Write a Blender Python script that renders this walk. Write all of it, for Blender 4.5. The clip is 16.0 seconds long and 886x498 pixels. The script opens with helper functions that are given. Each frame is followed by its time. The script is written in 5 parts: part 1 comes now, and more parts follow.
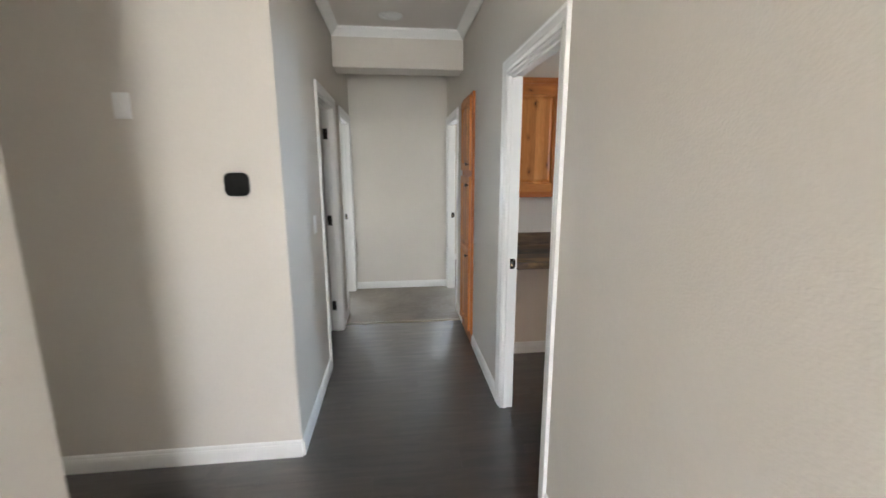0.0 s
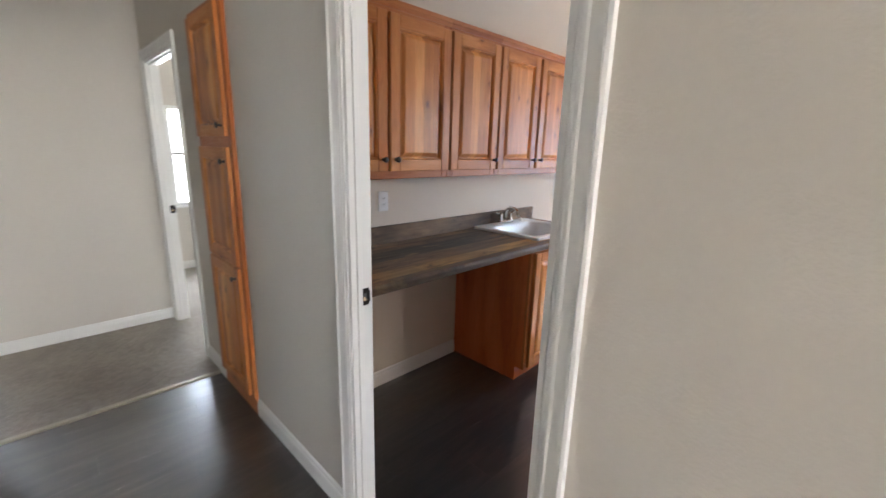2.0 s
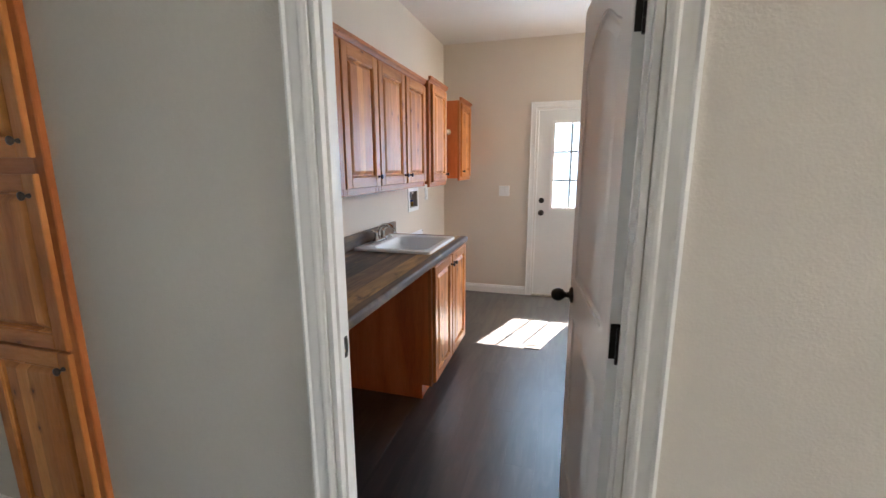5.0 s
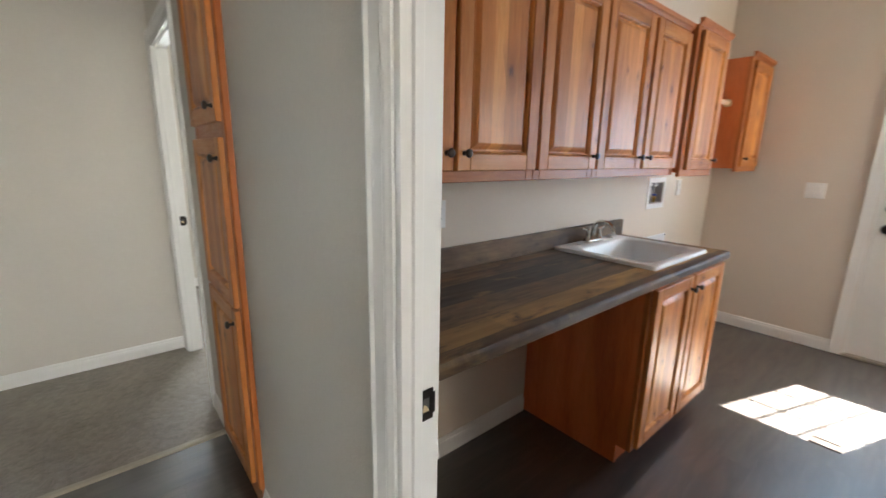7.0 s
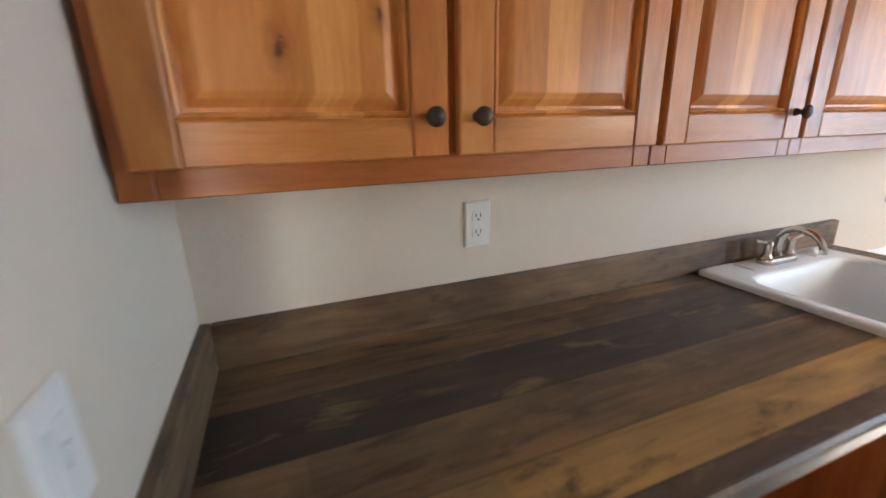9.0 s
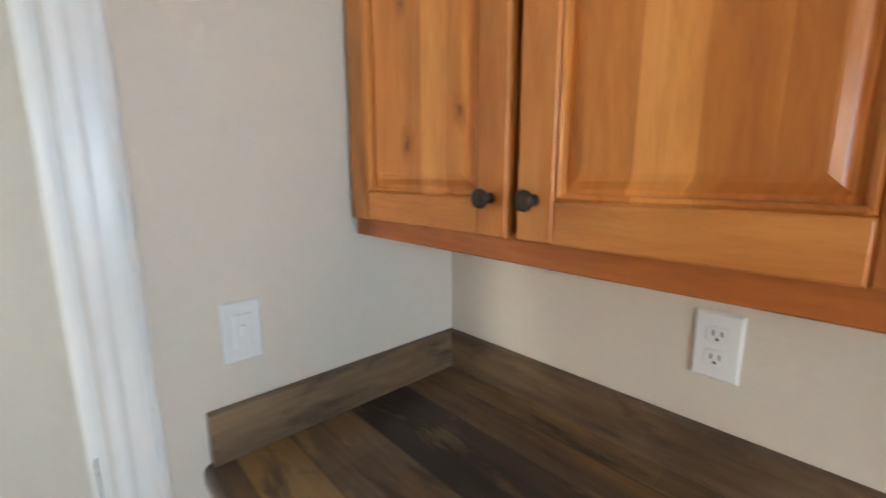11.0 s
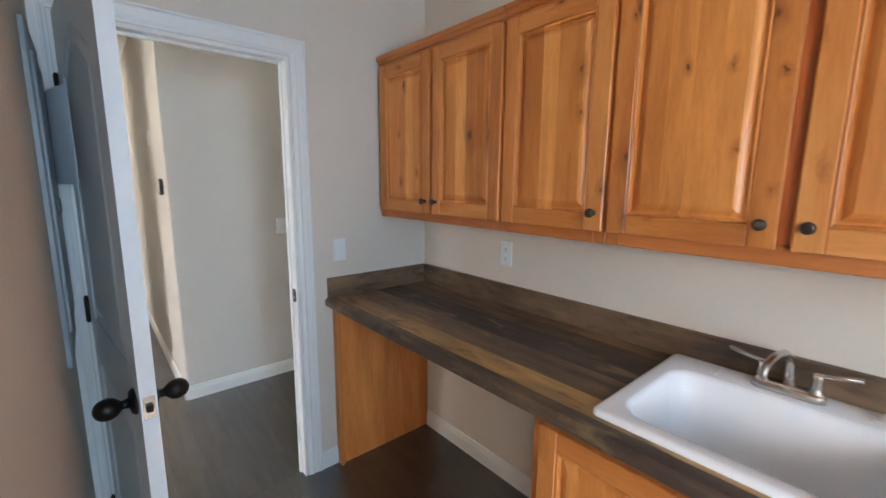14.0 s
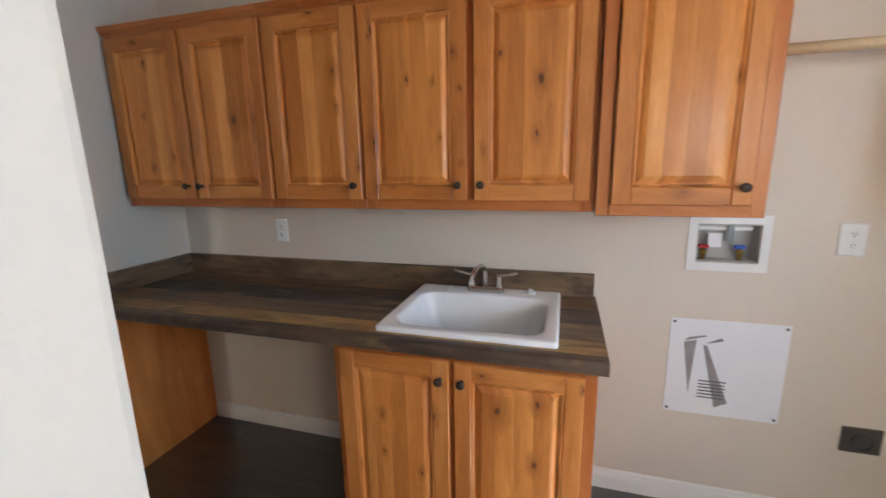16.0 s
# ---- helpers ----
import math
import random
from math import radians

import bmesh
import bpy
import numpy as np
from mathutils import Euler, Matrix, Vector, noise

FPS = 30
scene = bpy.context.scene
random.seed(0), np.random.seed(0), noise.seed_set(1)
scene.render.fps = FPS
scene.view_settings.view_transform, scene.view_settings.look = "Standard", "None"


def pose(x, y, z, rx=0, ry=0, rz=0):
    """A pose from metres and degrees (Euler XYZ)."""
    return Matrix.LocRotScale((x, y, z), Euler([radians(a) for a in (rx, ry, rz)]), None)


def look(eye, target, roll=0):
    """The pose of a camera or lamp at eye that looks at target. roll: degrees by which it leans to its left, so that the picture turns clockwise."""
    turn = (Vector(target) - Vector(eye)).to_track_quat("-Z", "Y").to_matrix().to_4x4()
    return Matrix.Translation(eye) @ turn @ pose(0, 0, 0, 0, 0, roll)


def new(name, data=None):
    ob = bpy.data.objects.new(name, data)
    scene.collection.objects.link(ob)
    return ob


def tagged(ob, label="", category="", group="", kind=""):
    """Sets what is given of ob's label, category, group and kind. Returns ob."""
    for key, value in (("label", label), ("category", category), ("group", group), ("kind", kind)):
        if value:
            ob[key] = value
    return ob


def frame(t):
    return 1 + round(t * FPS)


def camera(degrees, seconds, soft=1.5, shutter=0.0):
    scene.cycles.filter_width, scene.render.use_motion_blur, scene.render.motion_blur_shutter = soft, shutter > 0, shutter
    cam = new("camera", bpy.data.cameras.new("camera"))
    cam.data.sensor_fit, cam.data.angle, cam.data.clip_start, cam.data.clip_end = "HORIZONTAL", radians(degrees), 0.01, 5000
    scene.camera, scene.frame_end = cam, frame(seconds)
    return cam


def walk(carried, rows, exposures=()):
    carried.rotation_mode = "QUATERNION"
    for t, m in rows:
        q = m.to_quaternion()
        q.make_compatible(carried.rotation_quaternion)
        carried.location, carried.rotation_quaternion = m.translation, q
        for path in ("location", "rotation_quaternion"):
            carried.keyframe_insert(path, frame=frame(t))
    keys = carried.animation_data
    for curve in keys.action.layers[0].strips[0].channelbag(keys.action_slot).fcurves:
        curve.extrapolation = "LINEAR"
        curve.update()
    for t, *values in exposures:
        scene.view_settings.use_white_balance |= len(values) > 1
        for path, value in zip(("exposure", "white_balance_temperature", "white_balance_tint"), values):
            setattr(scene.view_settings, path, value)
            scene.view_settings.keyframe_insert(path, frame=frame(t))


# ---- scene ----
cam = camera(94.0, 16.0, soft=1.5, shutter=0.4)
PATH = [
    (0, (-0.62, 0.328, 1.516), (-0.4, 2.278, 1.128), -0.1),
    (0.5, (-0.609, 0.672, 1.485), (-0.157, 2.568, 1.037), -0.2),
    (1, (-0.636, 1.0, 1.451), (0.148, 2.777, 0.975), 0.6),
    (1.5, (-0.715, 1.264, 1.435), (0.381, 2.866, 0.957), 1.5),
    (2, (-0.716, 1.525, 1.455), (0.662, 2.898, 0.987), 1.5),
    (2.5, (-0.81, 1.722, 1.484), (0.803, 2.82, 1.044), 1.5),
    (3, (-0.828, 1.918, 1.456), (0.943, 2.754, 1.05), 0.8),
    (3.5, (-0.899, 2.065, 1.463), (0.976, 2.639, 1.072), 0.5),
    (3.7, (-0.932, 2.039, 1.463), (0.958, 2.571, 1.083), -0.1),
    (5.8, (-0.889, 2.155, 1.438), (0.967, 2.768, 1.016), -0.8),
    (6, (-0.796, 2.171, 1.431), (1.006, 2.926, 1.003), -1.0),
    (6.5, (-0.538, 2.204, 1.41), (1.053, 3.327, 0.954), -0.3),
    (7, (-0.353, 2.144, 1.393), (0.901, 3.638, 0.953), 1.0),
    (7.5, (-0.207, 2.119, 1.367), (0.841, 3.773, 0.959), 1.7),
    (8, (-0.114, 2.25, 1.334), (0.801, 3.969, 0.879), 1.7),
    (8.2, (-0.063, 2.326, 1.347), (0.821, 4.039, 0.814), 1.1),
    (10.3, (0.821, 2.723, 1.402), (0.325, 4.586, 0.87), -2.9),
    (10.5, (0.854, 2.732, 1.404), (0.024, 4.487, 0.922), -2.8),
    (11, (0.875, 2.682, 1.435), (-0.566, 4.023, 1.08), -0.1),
    (11.5, (1.024, 2.593, 1.463), (-0.649, 3.64, 1.135), 2.1),
    (12, (1.255, 2.522, 1.462), (-0.492, 3.455, 1.182), 3.9),
    (12.5, (1.496, 2.458, 1.497), (-0.232, 3.433, 1.246), 4.5),
    (13, (1.724, 2.295, 1.486), (0.032, 3.324, 1.207), 3.4),
    (13.5, (1.903, 2.109, 1.487), (0.271, 3.227, 1.193), 1.9),
    (14, (1.973, 1.965, 1.494), (0.478, 3.254, 1.169), 0.5),
    (14.5, (2.023, 1.865, 1.482), (0.688, 3.313, 1.132), -0.6),
    (15, (2.085, 1.758, 1.474), (0.96, 3.37, 1.105), -1.1),
    (15.5, (2.103, 1.685, 1.484), (1.254, 3.454, 1.098), -1.3),
    (16, (2.108, 1.655, 1.48), (1.552, 3.533, 1.075), -1.1),
]
walk(cam, [(t, look(eye, target, roll)) for t, eye, target, roll in PATH],
     exposures=[(0, 4.30, 6400, 13), (1.0, 4.17, 6500, 14), (2.0, 4.32, 6550, 16), (2.5, 4.25, 6500, 16), (3.5, 4.30, 6500, 16), (6.5, 4.20, 6800, 12), (8.2, 4.28, 6900, 13), (10.3, 5.36, 7150, 11), (11, 4.84, 7300, 12), (12, 4.62, 6900, 13), (13, 4.66, 6600, 13), (14.5, 4.25, 6650, 14), (16, 3.90, 6800, 15)])

# ---------------------------------------------------------------- light
world = bpy.data.worlds.new("daylight")
world.use_nodes = True
scene.world = world
wn = world.node_tree
sky = wn.nodes.new("ShaderNodeTexSky")
sky.sky_type = "NISHITA"
sky.sun_disc = False
SUN_DIR = Vector((-0.80, 0.285, -1.0)).normalized()
sky.sun_elevation = math.asin(-SUN_DIR.z)
sky.sun_rotation = math.atan2(-SUN_DIR.x, -SUN_DIR.y)
bgn = wn.nodes["Background"]
bgn.inputs["Strength"].default_value = 0.05
wn.links.new(sky.outputs["Color"], bgn.inputs["Color"])

sun = new("sun", bpy.data.lights.new("sun", "SUN"))
sun.data.energy = 5.0
sun.data.angle = radians(0.5)
sun.data.color = (1.0, 0.95, 0.87)
sun.matrix_world = look((6, 1, 6), Vector((6, 1, 6)) + SUN_DIR)


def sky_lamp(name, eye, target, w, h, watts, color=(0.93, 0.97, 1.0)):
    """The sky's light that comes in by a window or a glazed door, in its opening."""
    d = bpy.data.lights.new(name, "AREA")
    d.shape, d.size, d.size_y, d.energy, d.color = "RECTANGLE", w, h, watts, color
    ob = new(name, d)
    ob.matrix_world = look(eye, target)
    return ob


sky_lamp("sky_exit_door", (3.93, 1.96, 1.46), (2.0, 1.96, 1.2), 0.6, 0.95, 3.2, (0.45, 0.71, 1.0))
# fill lamp in an added, unseen window; it brightens the counter side
sky_lamp("fill_utility_south", (3.25, 0.47, 1.65), (2.6, 2.6, 1.2), 0.6, 0.7, 1.05, (1.0, 0.91, 0.79))
sky_lamp("sky_entry", (-0.75, -2.33, 1.3), (-0.75, 0, 1.3), 0.9, 1.65, 2.9)
sky_lamp("sky_bedroom_east", (0.94, 7.13, 1.3), (0.94, 5, 1.0), 1.0, 1.1, 3.1, (0.76, 0.89, 1.0))
sky_lamp("sky_bedroom_west", (-2.1, 7.13, 1.3), (-2.1, 5, 1.0), 1.0, 1.1, 3.1, (0.76, 0.89, 1.0))
sky_lamp("sky_living_south", (-6.0, -2.74, 1.35), (-6.0, 0, 1.2), 2.8, 1.5, 3.2)
sky_lamp("sky_living_north", (-6.4, 5.13, 1.3), (-6.4, 2, 1.0), 2.0, 1.8, 3.4)
sky_lamp("sky_study", (-9.4, 4.03, 1.4), (-9.4, 2, 1.0), 1.0, 1.1, 1.9)

# ---------------------------------------------------------------- materials


def nodes_of(name):
    m = bpy.data.materials.new(name)
    m.use_nodes = True
    return m, m.node_tree, m.node_tree.nodes["Principled BSDF"]


def add(nt, kind, **kw):
    n = nt.nodes.new(kind)
    for k, v in kw.items():
        n.inputs[k].default_value = v
    return n


def ramp(nt, src, stops):
    r = nt.nodes.new("ShaderNodeValToRGB")
    e = r.color_ramp.elements
    while len(e) < len(stops):
        e.new(0.5)
    for el, (p, c) in zip(e, stops):
        el.position, el.color = p, (*c, 1)
    nt.links.new(src, r.inputs["Fac"])
    return r.outputs["Color"]


def math_node(nt, op, a, b=None):
    n = nt.nodes.new("ShaderNodeMath")
    n.operation = op
    for i, v in enumerate((a, b)):
        if v is None:
            continue
        if isinstance(v, (int, float)):
            n.inputs[i].default_value = v
        else:
            nt.links.new(v, n.inputs[i])
    return n.outputs[0]


def mixc(nt, fac, a, b, blend="MIX"):
    n = nt.nodes.new("ShaderNodeMix")
    n.data_type, n.blend_type = "RGBA", blend
    for sock, v in ((n.inputs[0], fac), (n.inputs[6], a), (n.inputs[7], b)):
        if isinstance(v, (int, float)):
            sock.default_value = v
        elif isinstance(v, tuple):
            sock.default_value = (*v, 1)
        else:
            nt.links.new(v, sock)
    return n.outputs[2]


def bump(nt, bsdf, height, strength, dist):
    b = add(nt, "ShaderNodeBump", Strength=strength, Distance=dist)
    nt.links.new(height, b.inputs["Height"])
    nt.links.new(b.outputs[0], bsdf.inputs["Normal"])


def coords(nt, kind="Object", scale=(1, 1, 1), jitter=0.0):
    tc = nt.nodes.new("ShaderNodeTexCoord")
    mp = nt.nodes.new("ShaderNodeMapping")
    mp.inputs["Scale"].default_value = scale
    nt.links.new(tc.outputs[kind], mp.inputs["Vector"])
    if jitter:
        oi = nt.nodes.new("ShaderNodeObjectInfo")
        cx = nt.nodes.new("ShaderNodeCombineXYZ")
        for i, f in enumerate((1.0, 1.7, 2.3)):
            nt.links.new(math_node(nt, "MULTIPLY", oi.outputs["Random"], jitter * f), cx.inputs[i])
        nt.links.new(cx.outputs[0], mp.inputs["Location"])
    return mp.outputs[0]


def tex_noise(nt, vec, scale, detail=4.0, rough=0.55, distort=0.0):
    n = add(nt, "ShaderNodeTexNoise", Scale=scale, Detail=detail, Roughness=rough, Distortion=distort)
    nt.links.new(vec, n.inputs["Vector"])
    return n.outputs["Fac"]


def plain(name, color, rough=0.5, metal=0.0, vary=0.06, scale=8.0, grain=0.0, grain_scale=300.0, spec=0.5):
    m, nt, b = nodes_of(name)
    v = coords(nt, jitter=3.0)
    n1, n2 = tex_noise(nt, v, scale), tex_noise(nt, v, scale * 9, 3)
    f = math_node(nt, "ADD", math_node(nt, "MULTIPLY", n1, 0.65), math_node(nt, "MULTIPLY", n2, 0.35))
    lo = tuple(max(0, c * (1 - vary)) for c in color)
    hi = tuple(min(1, c * (1 + vary)) for c in color)
    nt.links.new(ramp(nt, f, [(0.3, lo), (0.7, hi)]), b.inputs["Base Color"])
    rr = ramp(nt, n1, [(0.3, (rough * 0.88,) * 3), (0.7, (min(1, rough * 1.12),) * 3)])
    nt.links.new(rr, b.inputs["Roughness"])
    b.inputs["Metallic"].default_value = metal
    b.inputs["Specular IOR Level"].default_value = spec
    if grain:
        bump(nt, b, tex_noise(nt, v, grain_scale, 3), grain, 0.001)
    return m


def wall_paint(name, color, lump=0.22):
    """Rolled paint over an orange-peel texture."""
    m, nt, b = nodes_of(name)
    v = coords(nt)
    big = tex_noise(nt, v, 1.1, 3)
    fine = tex_noise(nt, v, 60, 3, 0.5)
    peel = tex_noise(nt, v, 150, 2.0, 0.45)
    f = math_node(nt, "ADD", math_node(nt, "MULTIPLY", big, 0.7), math_node(nt, "MULTIPLY", fine, 0.3))
    nt.links.new(ramp(nt, f, [(0.3, tuple(c * 0.955 for c in color)), (0.7, tuple(min(1, c * 1.03) for c in color))]), b.inputs["Base Color"])
    b.inputs["Roughness"].default_value = 0.62
    b.inputs["Specular IOR Level"].default_value = 0.3
    h = ramp(nt, math_node(nt, "ADD", math_node(nt, "MULTIPLY", peel, 0.6), math_node(nt, "MULTIPLY", fine, 0.4)), [(0.4, (0, 0, 0)), (0.62, (1, 1, 1))])
    bump(nt, b, h, lump, 0.0018)
    return m


def wood(name, along, tone=1.0, staves=0.0, gloss=0.46, knots=True, g_=1.0):
    """Knotty alder under clear varnish; along: the axis of the grain."""
    m, nt, b = nodes_of(name)
    jit = coords(nt, jitter=9.0)
    sep = nt.nodes.new("ShaderNodeSeparateXYZ")
    nt.links.new(jit, sep.inputs[0])
    across = math_node(nt, "ADD", sep.outputs["X"], sep.outputs["Y"])
    lengthwise = sep.outputs["Z"]
    if along != "z":
        across, lengthwise = lengthwise, across
    cv = nt.nodes.new("ShaderNodeCombineXYZ")
    nt.links.new(math_node(nt, "MULTIPLY", across, 8.0), cv.inputs[0])
    nt.links.new(math_node(nt, "MULTIPLY", lengthwise, 1.0), cv.inputs[1])
    stave = None
    if staves:
        wob = tex_noise(nt, cv.outputs[0], 0.35, 1)
        cell = math_node(nt, "FLOOR", math_node(nt, "ADD", math_node(nt, "DIVIDE", across, staves), math_node(nt, "MULTIPLY", wob, 0.25)))
        wnz = nt.nodes.new("ShaderNodeTexWhiteNoise")
        wnz.noise_dimensions = "1D"
        nt.links.new(cell, wnz.inputs["W"])
        stave = wnz.outputs["Value"]
        nt.links.new(math_node(nt, "MULTIPLY", stave, 17.0), cv.inputs[2])
    grain = tex_noise(nt, cv.outputs[0], 6.0, 6, 0.62, 1.4)
    cloud = tex_noise(nt, cv.outputs[0], 0.9, 3, 0.5, 0.8)
    pores = tex_noise(nt, cv.outputs[0], 26.0, 3, 0.6)
    f = math_node(nt, "ADD", math_node(nt, "MULTIPLY", grain, 0.28), math_node(nt, "MULTIPLY", cloud, 0.72))
    t = tone
    col = ramp(nt, f, [(0.32, (0.40 * t, 0.122 * t * g_, 0.024 * t * g_)), (0.5, (0.57 * t, 0.196 * t * g_, 0.043 * t * g_)), (0.68, (0.68 * t, 0.282 * t * g_, 0.080 * t * g_))])
    if stave is not None:
        sc = ramp(nt, stave, [(0.0, (0.80, 0.73, 0.64)), (0.35, (0.97, 0.95, 0.92)), (0.65, (1.12, 1.17, 1.22)), (1.0, (1.26, 1.46, 1.75))])
        col = mixc(nt, 0.9, col, sc, "MULTIPLY")
    col = mixc(nt, ramp(nt, pores, [(0.36, (0.10,) * 3), (0.48, (0.0,) * 3)]), col, (0.2 * t, 0.07 * t, 0.018 * t))
    if knots:
        kv = nt.nodes.new("ShaderNodeCombineXYZ")
        nt.links.new(math_node(nt, "MULTIPLY", across, 1.0), kv.inputs[0])
        nt.links.new(math_node(nt, "MULTIPLY", lengthwise, 0.55), kv.inputs[1])
        vor = add(nt, "ShaderNodeTexVoronoi", Scale=8.5, Randomness=1.0)
        vor.voronoi_dimensions = "2D"
        nt.links.new(kv.outputs[0], vor.inputs["Vector"])
        rag = math_node(nt, "ADD", vor.outputs["Distance"], math_node(nt, "MULTIPLY", math_node(nt, "SUBTRACT", tex_noise(nt, kv.outputs[0], 18.0, 5, 0.7, 2.4), 0.5), 0.34))
        pick = nt.nodes.new("ShaderNodeSeparateColor")
        nt.links.new(vor.outputs["Color"], pick.inputs[0])
        rag = math_node(nt, "MULTIPLY", rag, math_node(nt, "ADD", math_node(nt, "MULTIPLY", pick.outputs[1], 2.6), 0.58))
        some = ramp(nt, pick.outputs[0], [(0.52, (0,) * 3), (0.54, (1,) * 3)])
        halo = ramp(nt, rag, [(0.05, (0.80,) * 3), (0.40, (0,) * 3)])
        core = ramp(nt, rag, [(0.015, (0.85,) * 3), (0.085, (0,) * 3)])
        col = mixc(nt, mixc(nt, 1.0, halo, some, "MULTIPLY"), col, (0.31 * t, 0.092 * t, 0.016 * t))
        col = mixc(nt, mixc(nt, 1.0, core, some, "MULTIPLY"), col, (0.085, 0.027, 0.008))
    nt.links.new(col, b.inputs["Base Color"])
    nt.links.new(ramp(nt, grain, [(0.3, (gloss * 1.25,) * 3), (0.7, (gloss * 0.85,) * 3)]), b.inputs["Roughness"])
    b.inputs["Coat Weight"].default_value = 0.2
    b.inputs["Specular IOR Level"].default_value = 0.4
    b.inputs["Coat Roughness"].default_value = 0.2
    bump(nt, b, pores, 0.07, 0.0006)
    return m


def vinyl_floor():
    """Dark charcoal-brown vinyl plank with a satin surface; each plank has its own shade and grain."""
    m, nt, b = nodes_of("vinyl_plank_floor")
    v = coords(nt, jitter=11.0)
    oi = nt.nodes.new("ShaderNodeObjectInfo")
    sv = coords(nt, scale=(1.7, 12.0, 1.0), jitter=37.0)
    g = tex_noise(nt, sv, 1.5, 6, 0.62, 0.8)
    cloud = tex_noise(nt, v, 2.6, 3)
    col = ramp(nt, g, [(0.28, (0.014, 0.0112, 0.010)), (0.5, (0.027, 0.0213, 0.0188)), (0.72, (0.050, 0.039, 0.032))])
    col = mixc(nt, 0.45, col, ramp(nt, oi.outputs["Random"], [(0.0, (0.7, 0.7, 0.72)), (1.0, (1.3, 1.25, 1.2))]), "MULTIPLY")
    col = mixc(nt, 0.5, col, ramp(nt, cloud, [(0.3, (0.75,) * 3), (0.7, (1.25,) * 3)]), "MULTIPLY")
    nt.links.new(col, b.inputs["Base Color"])
    nt.links.new(ramp(nt, g, [(0.3, (0.40,) * 3), (0.7, (0.31,) * 3)]), b.inputs["Roughness"])
    b.inputs["Specular IOR Level"].default_value = 0.85
    b.inputs["Coat Weight"].default_value = 1.0
    b.inputs["Coat IOR"].default_value = 1.68
    b.inputs["Coat Roughness"].default_value = 0.27
    bump(nt, b, g, 0.10, 0.0008)
    return m


BOARD_EDGES = (0.0, 0.031, 0.135, 0.275, 0.430, 0.520, 0.640)


def laminate(name, along="X", boards=True):
    """Laminate printed with reclaimed boards, brown, grey and straw, with blotches and saw marks."""
    m, nt, b = nodes_of(name)
    v = coords(nt)
    sep = nt.nodes.new("ShaderNodeSeparateXYZ")
    nt.links.new(v, sep.inputs[0])
    run = sep.outputs[along]
    cross = sep.outputs["Y" if along == "X" else "X"]
    yz = math_node(nt, "SUBTRACT", cross, math_node(nt, "MULTIPLY", sep.outputs["Z"], 0.9))

    def stretched(fr, fy, shift, *args):
        cv = nt.nodes.new("ShaderNodeCombineXYZ")
        nt.links.new(math_node(nt, "MULTIPLY", run, fr), cv.inputs[0])
        nt.links.new(math_node(nt, "MULTIPLY", yz, fy), cv.inputs[1])
        if shift is not None:
            nt.links.new(math_node(nt, "MULTIPLY", shift, 23.0), cv.inputs[2])
        return tex_noise(nt, cv.outputs[0], 1.0, *args)

    pick = None
    base = ramp(nt, stretched(1.6, 9.0, None, 4, 0.6, 0.6), [(0.3, (0.095, 0.056, 0.033)), (0.52, (0.175, 0.109, 0.063)), (0.72, (0.255, 0.168, 0.098))])
    if boards:
        # six printed boards from the front edge to the wall
        depth = math_node(nt, "DIVIDE", math_node(nt, "ADD", yz, 0.331), 0.64)
        tones = ((0.092, 0.062, 0.045), (0.33, 0.207, 0.086), (0.195, 0.124, 0.070), (0.052, 0.034, 0.027), (0.135, 0.080, 0.046), (0.225, 0.146, 0.082))
        ids = ramp(nt, depth, [(e / 0.64, (i / 6 + 0.05,) * 3) for i, e in enumerate(BOARD_EDGES[:-1])])
        ids.node.color_ramp.interpolation = "CONSTANT"
        pick = math_node(nt, "MULTIPLY", ids, 1.0)
        base = ramp(nt, depth, [(e / 0.64, c) for e, c in zip(BOARD_EDGES, tones)])
        base.node.color_ramp.interpolation = "CONSTANT"
        # each board changes its shade along its length
        seg = math_node(nt, "FLOOR", math_node(nt, "ADD", math_node(nt, "DIVIDE", run, 1.15), math_node(nt, "MULTIPLY", pick, 7.3)))
        wn2 = nt.nodes.new("ShaderNodeTexWhiteNoise")
        wn2.noise_dimensions = "2D"
        iv = nt.nodes.new("ShaderNodeCombineXYZ")
        nt.links.new(seg, iv.inputs[0])
        nt.links.new(pick, iv.inputs[1])
        nt.links.new(iv.outputs[0], wn2.inputs["Vector"])
        base = mixc(nt, 1.0, base, ramp(nt, wn2.outputs["Value"], [(0.0, (0.74, 0.73, 0.74)), (0.5, (1.0, 1.0, 1.0)), (1.0, (1.28, 1.22, 1.12))]), "MULTIPLY")
    grain = stretched(3.0, 60.0, pick, 6, 0.62, 0.7)
    blot = stretched(5.5, 17.0, pick, 5, 0.6, 0.35)
    cloud = stretched(2.4, 7.0, pick, 3, 0.5, 0.5)
    col = mixc(nt, 0.55, base, ramp(nt, grain, [(0.28, (0.55, 0.53, 0.52)), (0.5, (1.0, 1.0, 1.0)), (0.74, (1.4, 1.36, 1.28))]), "MULTIPLY")
    hi = (1.75, 1.6, 1.28) if boards else (1.2, 1.18, 1.12)
    col = mixc(nt, 0.9, col, ramp(nt, cloud, [(0.34, (0.68, 0.67, 0.68)), (0.5, (1.0, 1.0, 1.0)), (0.66, hi)]), "MULTIPLY")
    col = mixc(nt, ramp(nt, blot, [(0.33, (0.78,) * 3), (0.45, (0,) * 3)]), col, (0.042, 0.027, 0.020))
    col = mixc(nt, ramp(nt, blot, [(0.56, (0,) * 3), (0.70, (0.6 if boards else 0.25,) * 3)]), col, (0.34, 0.225, 0.098))
    # nail holes and short cracks
    crack = stretched(9.0, 120.0, pick, 3, 0.6, 0.3)
